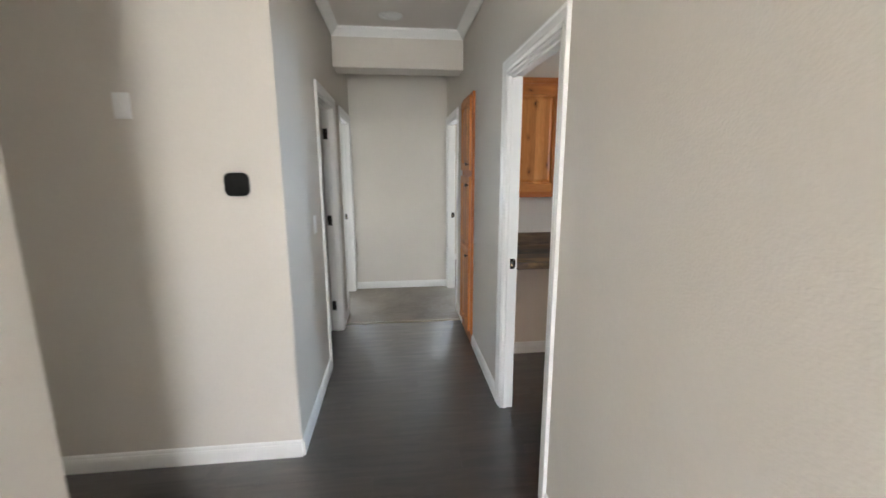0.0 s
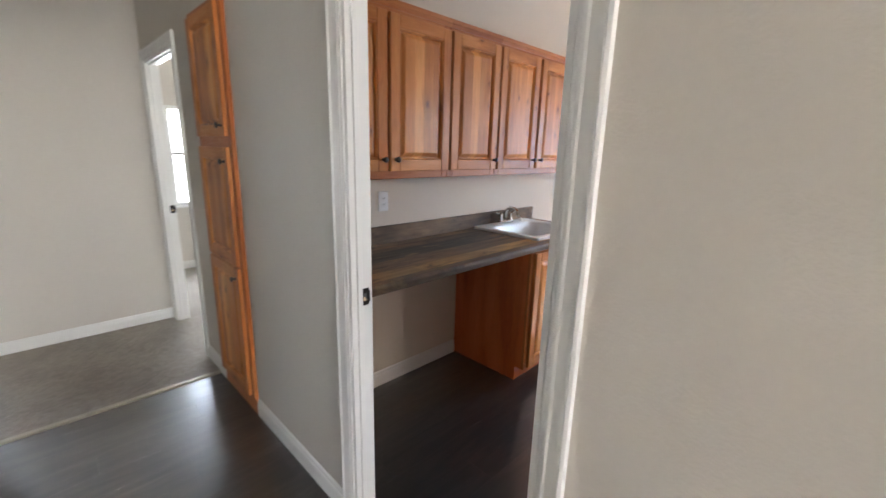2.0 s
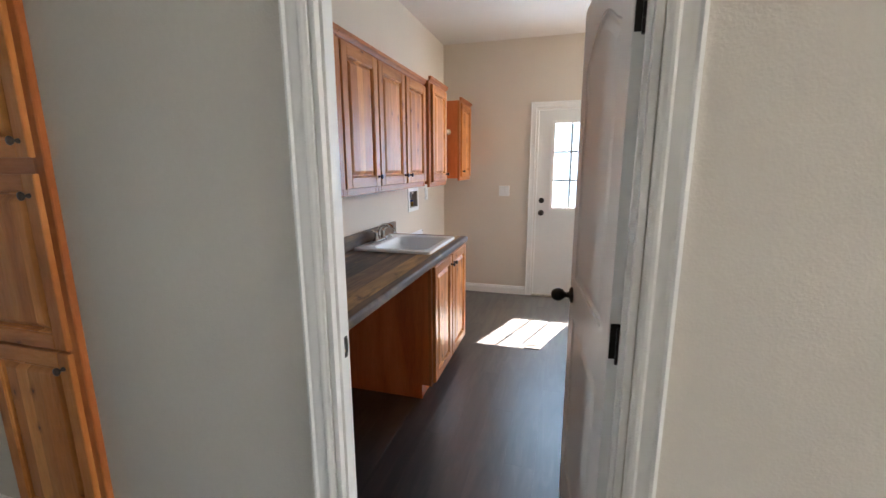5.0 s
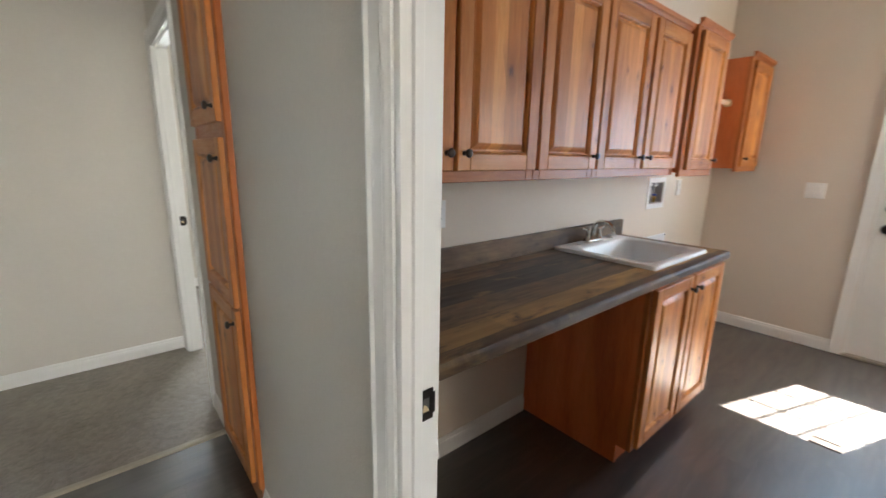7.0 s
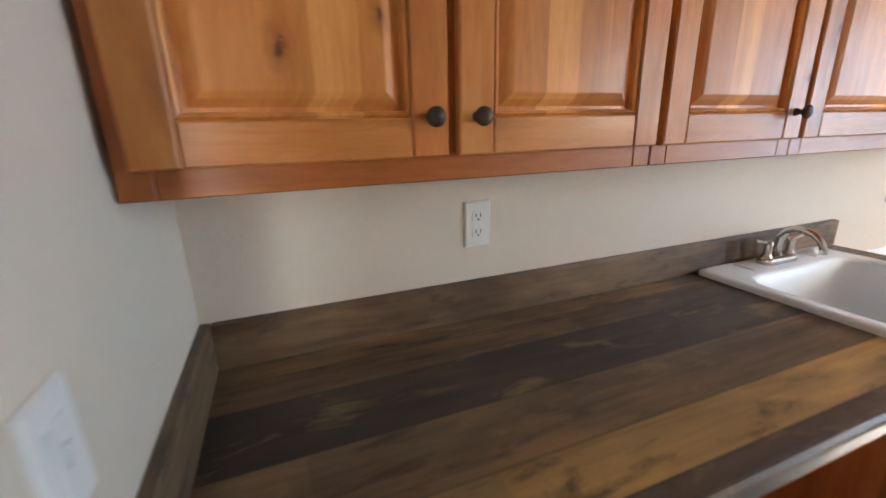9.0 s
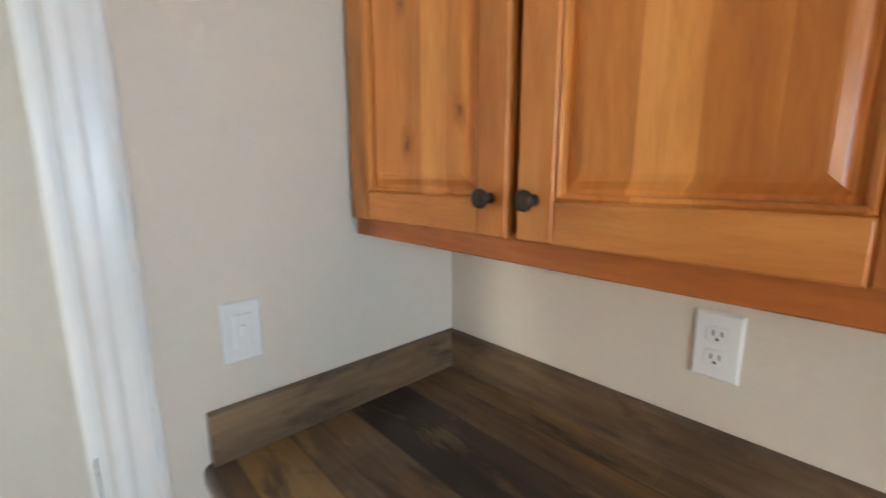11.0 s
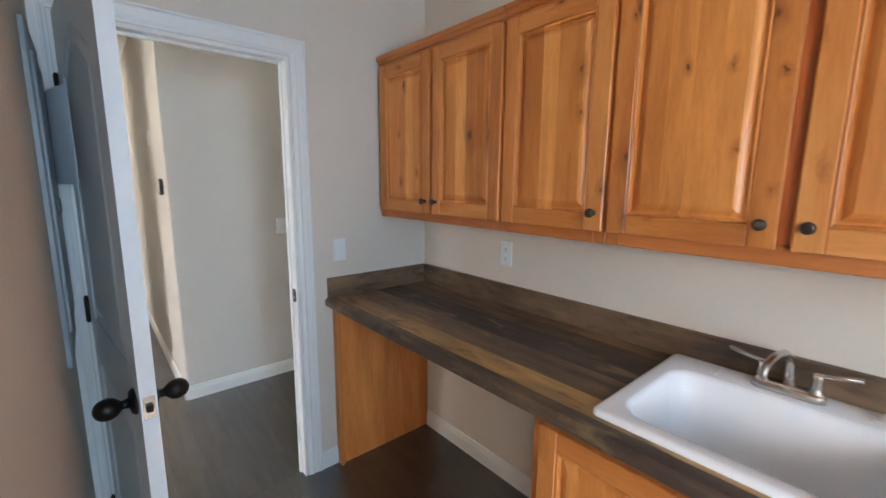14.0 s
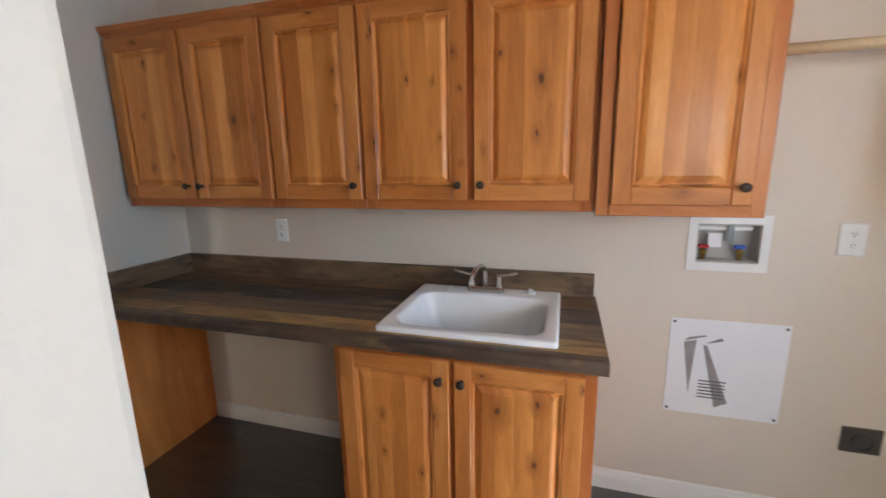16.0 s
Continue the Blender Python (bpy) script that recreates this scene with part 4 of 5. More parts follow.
UB, UT, UF = 1.308, 2.068, 3.155
upper(0.092, 0.934, UB, UT, UF, [(0.112, 0.515, 1), (0.533, 0.928, -1)], "knotty alder wall cabinet with two raised-panel doors")
upper(0.936, 1.350, UB, UT, UF, [(0.944, 1.343, 1)], "knotty alder wall cabinet with a single raised-panel door")
upper(1.352, 2.205, UB, UT, UF, [(1.358, 1.762, 1), (1.790, 2.190, -1)], "knotty alder wall cabinet with two raised-panel doors over the sink")
upper(2.207, 2.690, 1.300, 2.096, 3.118, [(2.252, 2.645, 1)], "deeper knotty alder wall cabinet at the counter's end")
upper(3.240, 3.735, 1.316, 2.100, 3.136, [(3.285, 3.690, -1)], "knotty alder wall cabinet beside the exit door")

rod = thing("closet_rod", (2.965, 3.25, 1.80), "pale round pine hanging rod between two cabinets", "rod")
part("pole", tube([(2.688, 3.25, 1.80), (3.242, 3.25, 1.80)], 0.017, 18), PINE, rod, smooth=True)
for x, s in ((2.690, 1), (3.240, -1)):
    part("socket", lathe([(0.028, 0), (0.028, 0.006), (0.022, 0.012)], lambda a, b, h, x=x, s=s: (x + s * h, 3.25 + a, 1.80 + b), 18), PINE, rod)

# base cabinet under the sink
bc = thing("base_cabinet", (1.785, 3.10, 0), "knotty alder base cabinet with two raised-panel doors under the sink", "cabinet")
BX0, BX1, BF = 1.352, 2.222, 2.852
sd = [(-2.902, 0.0), (-2.902, 0.095), (-BF - 0.0, 0.095), (-BF, 0.872), (-YC + 0.002, 0.872), (-YC + 0.002, 0.0)]
SIDE = lambda x: (lambda u, v, d: (x + d, -u, v))
part("side_panel", prism(sd, [(0, 0), (0.018, 0)], SIDE(BX0)), WOOD_S, bc)
part("side_panel", prism(sd, [(0, 0), (0.018, 0)], SIDE(BX1 - 0.018)), WOOD_S, bc)
part("bottom_shelf", box(BX0 + 0.018, BF + 0.02, 0.095, BX1 - 0.018, YC - 0.01, 0.112), WOOD_S, bc)
part("toe_kick", box(BX0 + 0.018, 2.906, 0, BX1 - 0.018, 2.920, 0.095), WOOD_S, bc)
for q in ((BX0, 0.095, BX0 + 0.04, 0.872), (BX1 - 0.04, 0.095, BX1, 0.872)):
    part("stile", prism(rect(*q), [(-BF - 0.004, 0), (-BF + 0.014, 0), (-BF + 0.016, 0.002)], NORTH), WOOD_FV, bc)
for q in ((BX0 + 0.04, 0.095, BX1 - 0.04, 0.125), (BX0 + 0.04, 0.832, BX1 - 0.04, 0.872)):
    part("rail", prism(rect(*q), [(-BF - 0.004, 0), (-BF + 0.014, 0), (-BF + 0.016, 0.002)], NORTH), WOOD_FH, bc)
part("centre_stile", prism(rect(1.765, 0.125, 1.795, 0.832), [(-BF - 0.004, 0), (-BF + 0.016, 0)], NORTH), WOOD_FV, bc)
cab_door(bc, 1.380, 1.772, 0.108, 0.862, -BF + 0.036, NORTH, (1.745, 0.800))
cab_door(bc, 1.790, 2.186, 0.108, 0.862, -BF + 0.036, NORTH, (1.817, 0.800))

# end panel that carries the counter at the doorway
ep = thing("end_panel", (0.12, 3.15, 0), "orange alder end panel carrying the counter", "panel")
part("board", box(0.090, 2.876, 0, 0.122, YC - 0.001, 0.872, 0.001), wood("alder_pale_veneer", "z", 1.3, gloss=0.5, knots=False, g_=0.95), ep)
part("front_stile", box(0.088, 2.856, 0, 0.138, 2.876, 0.872, 0.002), WOOD_V, ep)

# worktop with a hole for the sink
SX0, SX1, SY0, SY1 = 1.487, 2.107, 2.884, 3.420
wt = thing("worktop", (1.18, 3.13, 0.874), "laminate worktop printed with weathered brown boards", "worktop")
slab = cells((0.089, 2.250), (2.835, YC - 0.001), [(SX0 + 0.02, SX1 - 0.02, SY0 + 0.02, SY1 - 0.02)], lambda u, v, w: (u, v, w), 0.874, 0.914)
part("slab", slab, LAMI, wt)
part("front_edge", extrude_profile([(0, 0), (0.014, 0.0), (0.018, 0.004), (0.018, 0.026), (0.016, 0.033), (0.010, 0.039), (0, 0.0405)], (0.089, 2.836, 0.8735), (2.250, 2.836, 0.8735), (0, -1, 0)), LAMI, wt)
part("back_upstand", extrude_profile([(0, 0), (0.020, 0), (0.020, 0.094), (0.017, 0.099), (0, 0.100)], (0.110, YC - 0.001, 0.9142), (2.240, YC - 0.001, 0.9142), (0, -1, 0)), LAMI_B, wt)
part("side_upstand", extrude_profile([(0, 0), (0.020, 0), (0.020, 0.094), (0.017, 0.099), (0, 0.100)], (0.0885, 2.832, 0.9142), (0.0885, YC - 0.001, 0.9142), (1, 0, 0)), LAMI_S, wt)

# laundry sink
sk = thing("laundry_sink", ((SX0 + SX1) / 2, (SY0 + SY1) / 2, 0.914), "white acrylic drop-in laundry sink with deep basin", "sink")
cx, cy, hx, hy = (SX0 + SX1) / 2, (SY0 + SY1) / 2, (SX1 - SX0) / 2, (SY1 - SY0) / 2
bx, by, bhx, bhy = cx, cy - 0.035, hx - 0.045, hy - 0.078
rings = [[(x, y, z) for x, y in rrect(cx, cy, hx - i, hy - i, 0.016)] for z, i in ((0.9145, 0.0), (0.927, 0.0), (0.932, 0.005), (0.9325, 0.012))]
rings += [[(x, y, z) for x, y in rrect(bx, by, bhx - i, bhy - i, r)] for z, i, r in ((0.9325, -0.006, 0.075), (0.930, 0.0, 0.07), (0.920, 0.006, 0.07), (0.82, 0.022, 0.07), (0.70, 0.038, 0.07), (0.672, 0.055, 0.065), (0.662, 0.09, 0.055), (0.658, 0.14, 0.03))]
part("basin", loft(rings), SINKM, sk, smooth=True)
part("drain", lathe([(0.045, 0), (0.045, 0.003), (0.036, 0.004), (0.032, 0.001), (0.004, 0.001)], lambda a, b, h: (bx + a, by + b, 0.6585 + h), 20), NICKEL, sk, "metal drain")
part("deck_plate", box(1.700, 3.318, 0.932, 1.880, 3.320, 0.934), SINKM, sk)
part("deck_ridge", box(1.628, 3.335, 0.932, 1.633, 3.400, 0.936, 0.001), SINKM, sk)
part("deck_ridge", box(1.952, 3.335, 0.932, 1.957, 3.400, 0.936, 0.001), SINKM, sk)

# faucet
fx, fy, fz = 1.792, 3.366, 0.9325
fc = thing("faucet", (fx, fy, fz), "brushed nickel two-handle faucet on the sink deck", "faucet")
part("base_plate", loft([[(x, y, fz) for x, y in rrect(fx, fy, 0.082, 0.027, 0.026)], [(x, y, fz + 0.016) for x, y in rrect(fx, fy, 0.080, 0.025, 0.024)], [(x, y, fz + 0.021) for x, y in rrect(fx, fy, 0.074, 0.019, 0.018)]], close_first=True), NICKEL, fc, smooth=True)
rise = [(0.0, 0.016), (0.0, 0.052), (0.005, 0.084), (0.020, 0.106), (0.044, 0.119), (0.076, 0.121), (0.108, 0.114), (0.130, 0.101), (0.142, 0.083), (0.145, 0.064)]
arc = [(fx - 0.24 * d, fy + 0.005 - 0.97 * d, fz + h) for d, h in rise]
part("spout", tube(arc, [0.0135, 0.0125, 0.012, 0.0115, 0.011, 0.0105, 0.010, 0.0095, 0.0095, 0.0105], 16), NICKEL, fc, smooth=True)
for s in (-1, 1):
    hx_ = fx + s * 0.058
    h = part("handle_hub", lathe([(0.019, 0.016), (0.018, 0.024), (0.0125, 0.030), (0.0135, 0.036), (0.0115, 0.042), (0.0125, 0.048), (0.0105, 0.055), (0.013, 0.062), (0.012, 0.072), (0.004, 0.076)], lambda a, b, q: (hx_ + a, fy + b, fz + q), 18), NICKEL, fc, smooth=True)
    part("lever", tube([(hx_, fy, fz + 0.070), (hx_ + s * 0.03, fy - 0.004, fz + 0.076), (hx_ + s * 0.082, fy - 0.012, fz + 0.090)], [0.0065, 0.005, 0.006], 12), NICKEL, h, smooth=True)
cap = thing("hole_cover", (1.985, 3.368, fz), "small chrome cap on the sink deck", "cap")
part("cap", lathe([(0.020, 0), (0.020, 0.006), (0.012, 0.010), (0.011, 0.018), (0.003, 0.020)], lambda a, b, q: (1.985 + a, 3.368 + b, fz + q), 18), PLASTIC, cap, smooth=True)

# ---------------------------------------------------------------- fittings on walls


def plate(name, u, v, to, label, category, kind="switch", w=0.070, h=0.115, group=""):
    o = to(u, v - h / 2, 0)
    p = thing(name, o, label, category, group)
    part("cover", prism(rect(u - w / 2, v - h / 2, u + w / 2, v + h / 2), [(0.0005, 0), (0.003, 0), (0.0065, 0.004)], to), PLASTIC, p)
    n = max(1, round(w / 0.07))
    for i in range(n):
        uc = u + (i - (n - 1) / 2) * 0.046
        if kind == "switch":
            part("rocker", prism(rect(uc - 0.016, v - 0.033, uc + 0.016, v + 0.033), [(0.004, 0), (0.0075, 0), (0.0085, 0.002)], to), PLASTIC, p)
            part("toggle", prism(rect(uc - 0.005, v - 0.010, uc + 0.005, v + 0.012), [(0.007, 0), (0.012, 0.001)], to), PLASTIC, p)
        else:
            for dv in (-0.020, 0.020):
                rc = part("receptacle", prism(rrect(uc, v + dv, 0.0165, 0.0145, 0.010, 4), [(0.004, 0), (0.0075, 0), (0.0085, 0.001)], to), PLASTIC, p)
                for du in (-0.006, 0.006):
                    part("slot", prism(rect(uc + du - 0.0012, v + dv - 0.002, uc + du + 0.0012, v + dv + 0.007), [(0.0084, 0), (0.0089, 0)], to), DARKG, rc)
                part("ground_hole", prism(rrect(uc, v + dv - 0.0075, 0.0026, 0.0026, 0.0025, 3), [(0.0084, 0), (0.0089, 0)], to), DARKG, rc)
    return p


ON_N = lambda u, v, d: (u, YC - d, v)
ON_UW = lambda u, v, d: (XE1 + d, -u, v)
ON_UE = lambda u, v, d: (XF - d, u, v)
ON_HW = lambda u, v, d: (XW + d, -u, v)
ON_PN = lambda u, v, d: (u, YP - d, v)
plate("outlet", 0.714, 1.158, ON_N, "white duplex outlet above the worktop", "outlet", "outlet")
plate("outlet", 3.094, 1.188, ON_N, "white duplex outlet by the washer hookup", "outlet", "outlet", w=0.082, h=0.12)
plate("light_switch", -2.905, 1.152, ON_UW, "white light switch beside the utility doorway", "switch")
plate("light_switch", 2.745, 1.188, ON_UE, "white double light switch beside the exit door", "switch", w=0.116)
plate("light_switch", -3.055, 1.155, ON_HW, "white light switch on the hall wall", "switch")
plate("light_switch", -1.798, 1.782, ON_PN, "white blank wall plate above the thermostat", "wall plate", w=0.070, h=0.110)

th = thing("thermostat", (-1.347, YP, 1.39), "black rounded-square thermostat on cream wall", "thermostat")
part("case", prism(rrect(-1.347, 1.440, 0.054, 0.054, 0.030, 6), [(0.0005, 0.002), (0.004, 0), (0.020, 0), (0.024, 0.004)], ON_PN), BLACKG, th)

# washer hookup box
vb = thing("washer_outlet_box", (2.713, YC, 1.05), "white recessed washer box with red and blue valves", "valve box")
part("flange", cells((2.577, 2.849), (1.052, 1.268), [VB], Y_WALL, YC - 0.006, YC + 0.002), PLASTIC, vb)
bk = box(VB[0] + 0.002, YC + 0.060, VB[2] + 0.002, VB[1] - 0.002, YC + 0.064, VB[3] - 0.002)
for q in ((VB[0] + 0.002, VB[2] + 0.002, VB[0] + 0.006, VB[3] - 0.002), (VB[1] - 0.006, VB[2] + 0.002, VB[1] - 0.002, VB[3] - 0.002), (VB[0] + 0.006, VB[2] + 0.002, VB[1] - 0.006, VB[2] + 0.006), (VB[0] + 0.006, VB[3] - 0.006, VB[1] - 0.006, VB[3] - 0.002)):
    box(q[0], YC + 0.002, q[1], q[2], YC + 0.060, q[3], 0, bk)
part("inner_box", bk, BOXIN, vb)
part("pipe", tube([(2.612, YC + 0.035, 1.215), (2.70, YC + 0.035, 1.215), (2.80, YC + 0.035, 1.215)], 0.010, 12), PLASTIC, vb, "white supply pipe")
part("drain_stub", tube([(2.725, YC + 0.03, 1.232), (2.725, YC + 0.03, 1.165)], 0.014, 12), GREYM, vb)
part("tag", box(2.655, YC + 0.026, 1.14, 2.70, YC + 0.028, 1.195), PAPER, vb, "white printed tag")
for x, m, lab in ((2.640, RED, "red valve handle"), (2.765, BLUE, "blue valve handle")):
    v = part("valve", lathe([(0.010, 0), (0.010, 0.022), (0.014, 0.024), (0.014, 0.034), (0.008, 0.036), (0.008, 0.046)], lambda a, b, q: (x + a, YC + 0.030 + b, 1.092 + q), 14), BRASS, vb, "brass valve", smooth=True)
    part("handle", box(x - 0.018, YC + 0.018, 1.136, x + 0.018, YC + 0.042, 1.150, 0.004), m, v, lab)

# white cover sheet; flat grey shapes paint the shade of its folded flaps
ap = thing("cover_panel", (2.752, YC, 0.433), "white screwed cover sheet with the shade of its folded flaps painted grey", "panel")
PX0, PX1, PZ0, PZ1 = 2.545, 2.960, 0.433, 0.848
part("sheet", prism(rect(PX0, PZ0, PX1, PZ1), [(0.0005, 0), (0.003, 0), (0.004, 0.001)], ON_N), PAPER, ap)
pw, ph = PX1 - PX0, PZ1 - PZ0
for shape, mat in ((((0.13, 0.76), (0.21, 0.22), (0.22, 0.42), (0.24, 0.79)), INK_SHADE), (((0.13, 0.77), (0.22, 0.80), (0.33, 0.835), (0.31, 0.845), (0.17, 0.815)), INK_SHADE), (((0.30, 0.74), (0.335, 0.74), (0.56, 0.15), (0.45, 0.09)), INK_SHADE), (((0.31, 0.755), (0.45, 0.825), (0.47, 0.80), (0.35, 0.765)), INKD_SHADE)):
    pts = [(PX0 + a * pw, PZ0 + b * ph) for a, b in shape]
    area = sum(p[0] * q[1] - q[0] * p[1] for p, q in zip(pts, pts[1:] + pts[:1]))
    part("printed_shape", prism(pts if area > 0 else pts[::-1], [(0.0042, 0), (0.0046, 0)], ON_N), mat, ap)
for i in range(6):
    z = PZ0 + ph * (0.36 - 0.035 * i)
    part("printed_line", prism(rect(PX0 + pw * 0.29, z, PX0 + pw * (0.53 - 0.01 * (i % 2)), z + ph * 0.014), [(0.0048, 0), (0.0052, 0)], ON_N), INKD_SHADE, ap)
for u in (PX0 + 0.014, PX1 - 0.014):
    for v in (PZ0 + 0.014, PZ1 - 0.014):
        part("screw", lathe([(0.006, 0.004), (0.006, 0.0055), (0.003, 0.007)], lambda a, b, q: (u + a, YC - q, v + b), 10), DARKG, ap)

# dryer outlet
do = thing("dryer_outlet", (3.232, YC, 0.358), "dark square dryer outlet low on the wall", "outlet")
part("cover", prism(rect(3.170, 0.358, 3.295, 0.462), [(0.0005, 0), (0.008, 0), (0.011, 0.004)], ON_N), BRONZE, do, "dark bronze cover")
part("socket", lathe([(0.036, 0.010), (0.036, 0.018), (0.032, 0.020), (0.030, 0.014), (0.003, 0.014)], lambda a, b, q: (3.232 + a, YC - q, 0.408 + b), 24), DARKG, do, "dark round socket")

# breaker panel behind the door
ON_S = lambda u, v, d: (-u, YB + d, v)
bp = thing("breaker_panel", (0.37, YB, 0.99), "grey steel breaker panel with a paper sheet", "electrical panel")
part("cover", prism(rect(-0.535, 0.99, -0.175, 1.87), [(0.0005, 0), (0.010, 0), (0.014, 0.006)], ON_S), GREYM, bp)
dr = part("panel_door", prism(rect(-0.500, 1.08, -0.215, 1.80), [(0.013, 0), (0.018, 0), (0.020, 0.002)], ON_S), GREYM, bp)
part("latch", box(0.448, YB + 0.019, 1.40, 0.478, YB + 0.030, 1.44, 0.003), DARKG, dr, "black latch")
ps = thing("paper_sheet", (0.25, YB + 0.021, 1.475), "white printed sheet taped at one edge, curling off the breaker panel", "paper")


def on_sheet(u, v, d):
    """A sheet taped along x = 0.25 whose other edge stands 5 cm off the panel."""
    return (0.25 + u, YB + 0.0215 + 0.050 * (u / 0.19) ** 1.25 + d, v)


sheet = bmesh.new()
for i in range(10):
    prism(rect(0.019 * i, 1.475, 0.019 * (i + 1), 1.742), [(0.0, 0), (0.0008, 0)], on_sheet, sheet)
bmesh.ops.remove_doubles(sheet, verts=sheet.verts, dist=1e-5)
part("sheet", sheet, PAPER, ps)
for i in range(7):
    part("printed_line", prism(rect(0.050 + 0.010 * (i % 3), 1.50 + 0.020 * i, 0.150, 1.506 + 0.020 * i), [(0.0010, 0), (0.0013, 0)], on_sheet), INK_SHADE, ps)
part("printed_shape", prism([(0.105, 1.665), (0.125, 1.660), (0.150, 1.715), (0.142, 1.722)], [(0.0010, 0), (0.0013, 0)], on_sheet), INKD_SHADE, ps)

# floor register
fr_ = thing("floor_register", (2.29, 2.295, 0.0), "small dark floor register in the vinyl", "vent")
part("frame", cells((2.284, 2.362), (2.228, 2.352), [(2.294, 2.352, 2.238, 2.342)], lambda u, v, w: (u, v, w), 0.0005, 0.006), BLACK, fr_)
for i in range(5):
    y = 2.248 + 0.021 * i
    part("slat", box(2.294, y - 0.007, 0.001, 2.352, y + 0.007, 0.004), BLACK, fr_)

# ---------------------------------------------------------------- hall
tc = thing("pantry_cabinet", (0.03, 3.90, 0), "tall knotty alder cabinet with three stacked doors in the wall", "cabinet")
WEST = lambda u, v, d: (-d, -u, v)          # faces west; u = -y, depth d = -x
TY0, TY1, TZ1 = 3.650, 4.150, 2.100
part("body", box(0.013, 3.672, 0.052, 0.36, 4.128, 2.068), WOOD_S, tc)
part("toe_board", box(XE0 - 0.012, TY0 + 0.004, 0, XE0 - 0.001, TY1 - 0.004, 0.096), WOOD_FH, tc)
for a, b in ((-TY1, -TY1 + 0.05), (-TY0 - 0.05, -TY0)):
    part("stile", prism(rect(a, 0.096, b, TZ1), [(-XE0 + 0.001, 0), (-XE0 + 0.018, 0), (-XE0 + 0.022, 0.004)], WEST), WOOD_FV, tc)
for z0, z1 in ((0.096, 0.125), (0.825, 0.855), (1.430, 1.500), (2.05, TZ1)):
    part("rail", prism(rect(-TY1 + 0.05, z0, -TY0 - 0.05, z1), [(-XE0 + 0.001, 0), (-XE0 + 0.018, 0), (-XE0 + 0.020, 0.002)], WEST), WOOD_FH, tc)
for z0, z1, kz in ((0.112, 0.834, 0.780), (0.846, 1.440, 1.372), (1.490, 2.070, 1.540)):
    cab_door(tc, -4.122, -3.684, z0, z1, -XE0 + 0.040, WEST, (-3.715, kz))


def recessed_light(x, y):
    r = thing("ceiling_light", (x, y, H_HALL), "white recessed ceiling light, switched off", "light", "recessed lights")
    part("trim_ring", lathe([(0.095, 0), (0.093, -0.006), (0.075, -0.010), (0.070, -0.004), (0.068, -0.0005)], lambda a, b, q: (x + a, y + b, H_HALL + q), 28), TRIM, r, smooth=True)
    part("lens", lathe([(0.067, -0.0006), (0.050, -0.003), (0.004, -0.005)], lambda a, b, q: (x + a, y + b, H_HALL + q), 24), PLASTIC, r, smooth=True)


recessed_light(-0.63, 3.93)
recessed_light(-3.08, 1.90)
recessed_light(-7.3, 1.0)

# return-air grille above the closet
gr = thing("air_grille", (-2.0, YQ, 2.08), "white louvred return-air grille above the closet doors", "vent")
part("frame", cells((-2.24, -1.76), (2.085, 2.44), [(-2.215, -1.785, 2.11, 2.415)], Y_WALL, YQ + 0.0005, YQ + 0.012), TRIM, gr)
for i in range(14):
    z = 2.118 + 0.0212 * i
    part("slat", extrude_profile([(0, 0), (0.009, 0.010), (0.010, 0.012), (0.002, 0.003)], (-2.215, YQ + 0.001, z), (-1.785, YQ + 0.001, z), (0, 1, 0)), TRIM, gr)

# ---------------------------------------------------------------- living room
rug = thing("rug", (-6.15, 1.98, 0), "pale cream rectangular rug on the vinyl floor", "rug")
part("mat", box(-6.85, 1.60, 0.0005, -5.48, 2.42, 0.012, 0.004), RUGM, rug)

so = thing("sofa", (-6.9, 0.35, 0.012), "floral upholstered sofa with rolled arms", "sofa")


def cushion(x0, y0, z0, x1, y1, z1, r):
    return box(x0, y0, z0, x1, y1, z1, r, seg=4)


part("base", cushion(-7.25, -0.95, 0.10, -6.45, 0.80, 0.42, 0.05), FLORAL, so, smooth=True)
part("backrest", cushion(-7.45, -1.0, 0.10, -7.15, 0.95, 0.92, 0.10), FLORAL, so, smooth=True)
part("arm", cushion(-7.30, 0.58, 0.10, -6.42, 0.82, 0.62, 0.09), FLORAL, so, smooth=True)
part("arm", cushion(-7.30, -1.20, 0.10, -6.42, -0.96, 0.62, 0.09), FLORAL, so, smooth=True)
for y in (-0.93, -0.18):
    part("seat_cushion", cushion(-7.15, y, 0.41, -6.44, y + 0.73, 0.56, 0.05), FLORAL, so, smooth=True)
for x in (-7.35, -6.52):
    for y in (-1.1, 0.72):
        part("foot", lathe([(0.02, 0.0), (0.03, 0.09)], lambda a, b, q: (x + a, y + b, 0.012 + q), 10), DARKW, so)

st = thing("side_stool", (-7.0, 0.92, 0.012), "small dark wooden side stool", "stool")
part("top", box(-7.14, 0.80, 0.415, -6.86, 1.02, 0.445, 0.008), DARKW, st)
for x in (-7.11, -6.89):
    for y in (0.83, 0.99):
        part("leg", tube([(x, y, 0.012), (x * 0.999, y, 0.416)], 0.016, 10), DARKW, st)

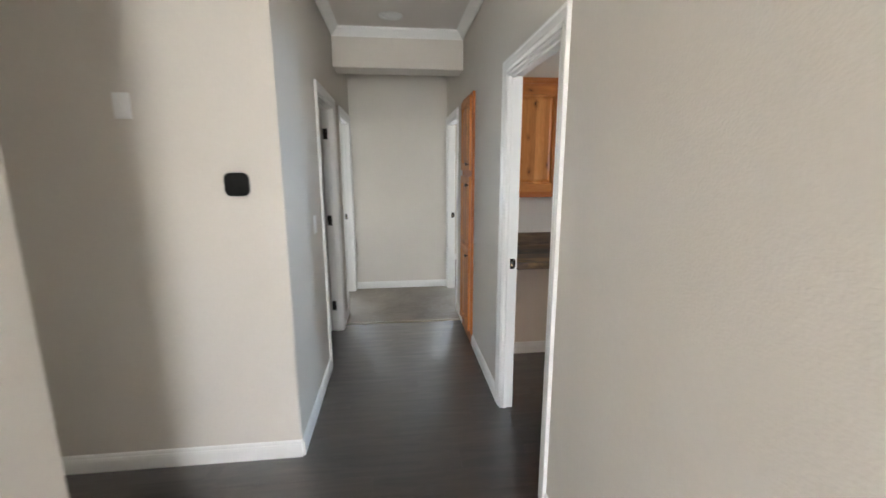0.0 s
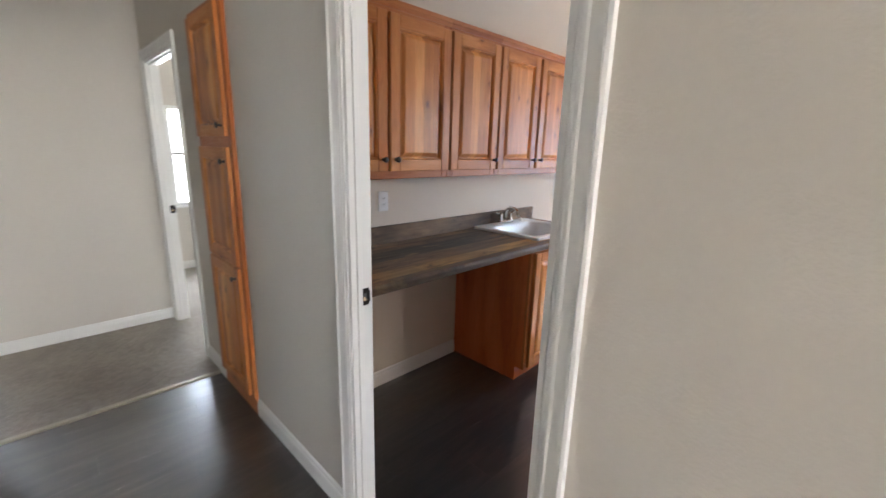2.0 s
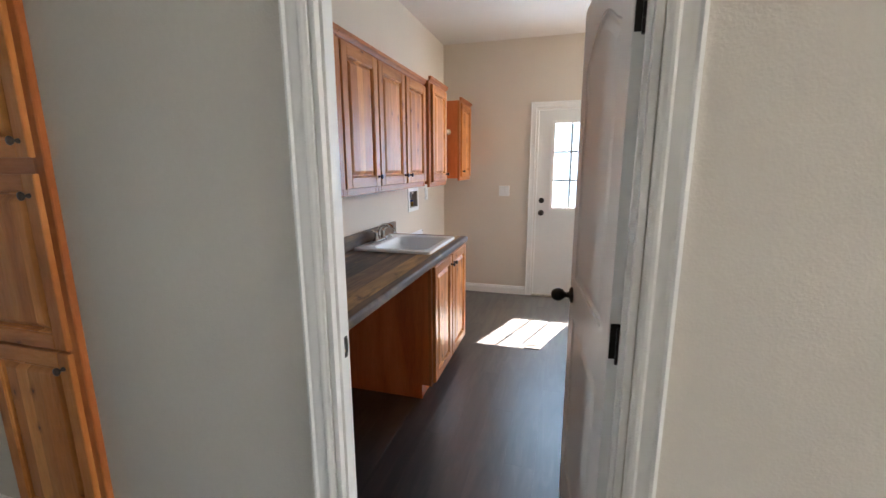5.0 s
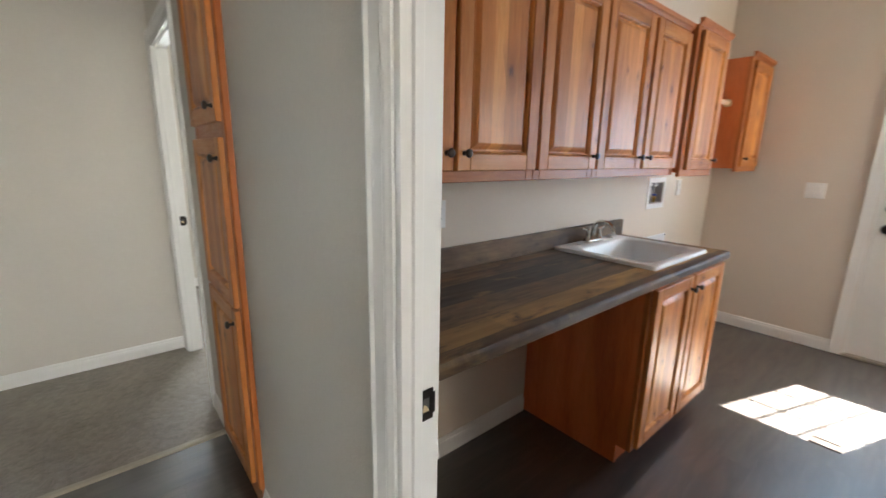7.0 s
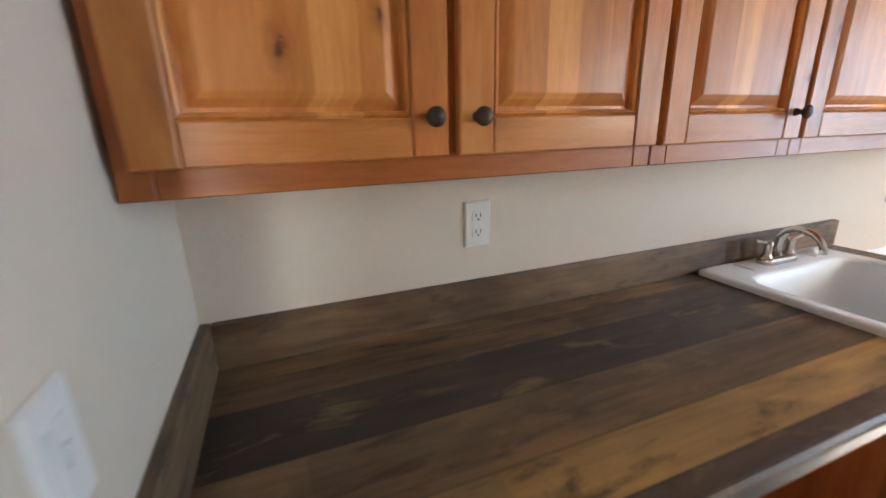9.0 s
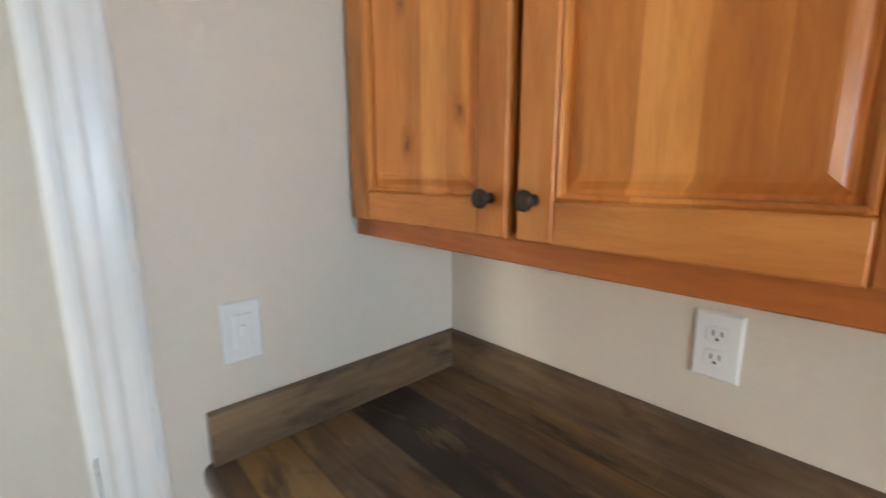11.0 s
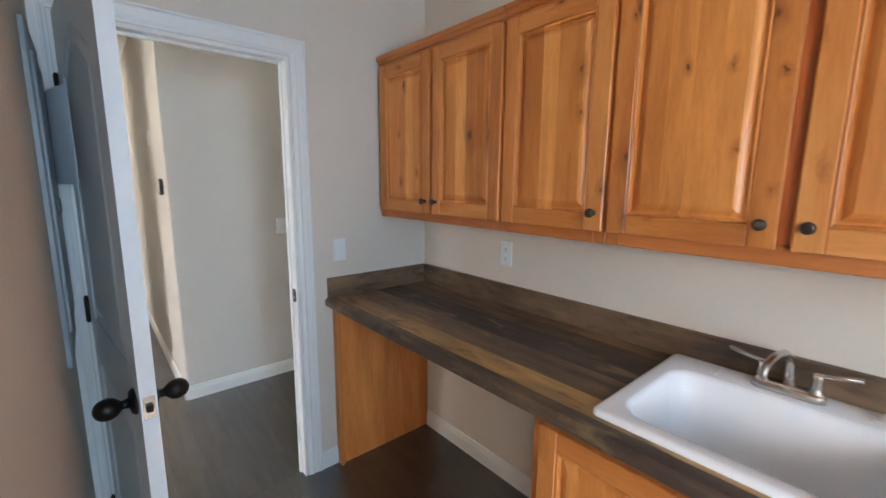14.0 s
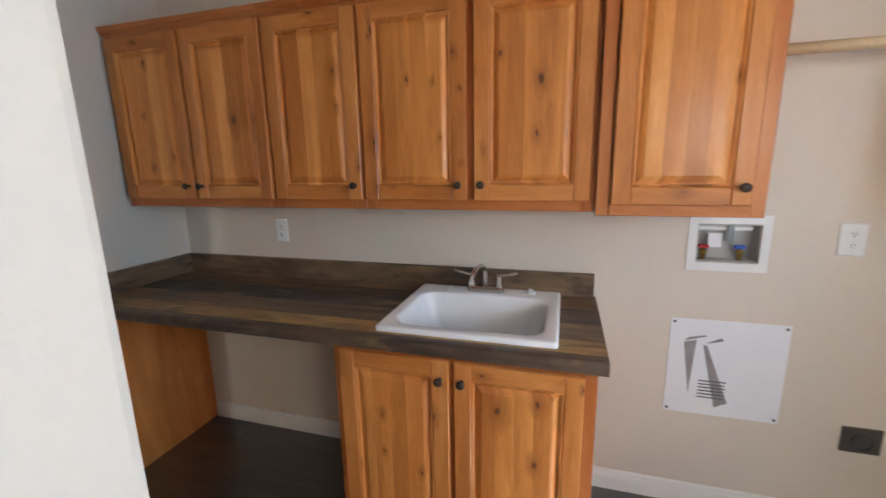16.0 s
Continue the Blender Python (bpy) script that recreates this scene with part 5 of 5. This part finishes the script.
fl = thing("floor_lamp", (-8.05, 0.96, 0.012), "floor lamp with turned dark pole and straw shade", "lamp")
LP = lambda a, b, q: (-8.05 + a, 0.96 + b, 0.012 + q)
part("base", lathe([(0.15, 0), (0.15, 0.015), (0.11, 0.03), (0.06, 0.06), (0.03, 0.10), (0.022, 0.13)], LP, 24), DARKW, fl, smooth=True)
part("pole", lathe([(0.016, 0.12), (0.02, 0.3), (0.014, 0.34), (0.018, 0.7), (0.026, 0.9), (0.034, 0.98), (0.02, 1.04), (0.012, 1.06), (0.012, 1.28)], LP, 16), DARKW, fl, smooth=True)
sh = bmesh.new()
loft([[LP(r * math.cos(2 * math.pi * i / 28), r * math.sin(2 * math.pi * i / 28), z) for i in range(28)] for r, z in ((0.148, 1.16), (0.150, 1.16), (0.14, 1.22), (0.115, 1.32), (0.09, 1.44), (0.088, 1.44), (0.112, 1.32), (0.138, 1.22), (0.148, 1.16))], sh, False, False)
part("shade", sh, SHADE, fl, "straw-coloured bell shade", smooth=True)

bk = thing("bookcase", (-8.15, -0.1, 0), "alder bookcase with dark back and a few ornaments", "bookcase")
for y in (-0.72, 0.50):
    part("side", box(-8.29, y, 0.0, -7.99, y + 0.03, 2.28, 0.003), WOOD_V, bk)
part("back", box(-8.298, -0.69, 0.05, -8.288, 0.50, 2.25), DARKG, bk, "dark back panel")
for z in (0.05, 0.45, 0.85, 1.22, 1.58, 1.94, 2.25):
    part("shelf", box(-8.287, -0.69, z, -7.995, 0.50, z + 0.03, 0.002), WOOD_V, bk)
for y, z, s, mat in ((0.30, 1.61, 0.07, GREYM), (0.34, 0.88, 0.06, PLASTIC), (0.2, 1.25, 0.09, BLACKG)):
    vz = thing("vase", (-8.13, y, z), "small ornament on a bookcase shelf", "ornament")
    part("body", lathe([(s * 0.5, 0.0005), (s, s * 0.7), (s * 0.9, s * 1.5), (s * 0.4, s * 2.0), (s * 0.55, s * 2.3)], lambda a, b, q: (-8.13 + a, y + b, z + q), 16), mat, vz, smooth=True)

# ---------------------------------------------------------------- floor planks
PLANK_L, PLANK_W = 1.22, 0.152
VINYL = ((-1.6, 0.05, -2.29, 4.262), (0.05, XF + 0.12, 0.51, YC + 0.09), (-4.6, -1.6, YQ - 0.09, YP + 0.09), (-3.2, -1.6, YP + 0.09, 4.2), (-8.52, -4.6, 1.05, 5.0), (-4.6, -3.47, 1.05, YQ - 0.09))
plank_meshes = {}


def plank_mesh(length, width):
    """A thin plank with eased long edges, its top at its origin."""
    key = (round(length, 3), round(width, 3))
    if key not in plank_meshes:
        hl, hw, e, d = key[0] / 2 - 0.0001, key[1] / 2 - 0.0001, 0.0004, 0.0002
        rings = [[(sx * (hl - i), sy * (hw - i), z) for sx, sy in ((-1, -1), (1, -1), (1, 1), (-1, 1))] for z, i in ((-0.0045, 0), (-d, 0), (0.0, e))]
        plank_meshes[key] = mesh_of("plank", loft(rings, close_first=True), FLOOR)
    return plank_meshes[key]


for x0, x1, y0, y1 in VINYL:
    row = math.floor((y0 + 3) / PLANK_W)
    while row * PLANK_W - 3 < y1 - 0.004:
        ya, yb = max(y0, row * PLANK_W - 3), min(y1, (row + 1) * PLANK_W - 3)
        off = (row * 0.4514) % PLANK_L - 12
        k = math.floor((x0 - off) / PLANK_L)
        while off + k * PLANK_L < x1 - 0.004:
            xa, xb = max(x0, off + k * PLANK_L), min(x1, off + (k + 1) * PLANK_L)
            if xb - xa > 0.01 and yb - ya > 0.006:
                p = new("plank", plank_mesh(xb - xa, yb - ya))
                p.matrix_basis = pose((xa + xb) / 2, (ya + yb) / 2, 0)
                p.parent = floor_base
            k += 1
        row += 1
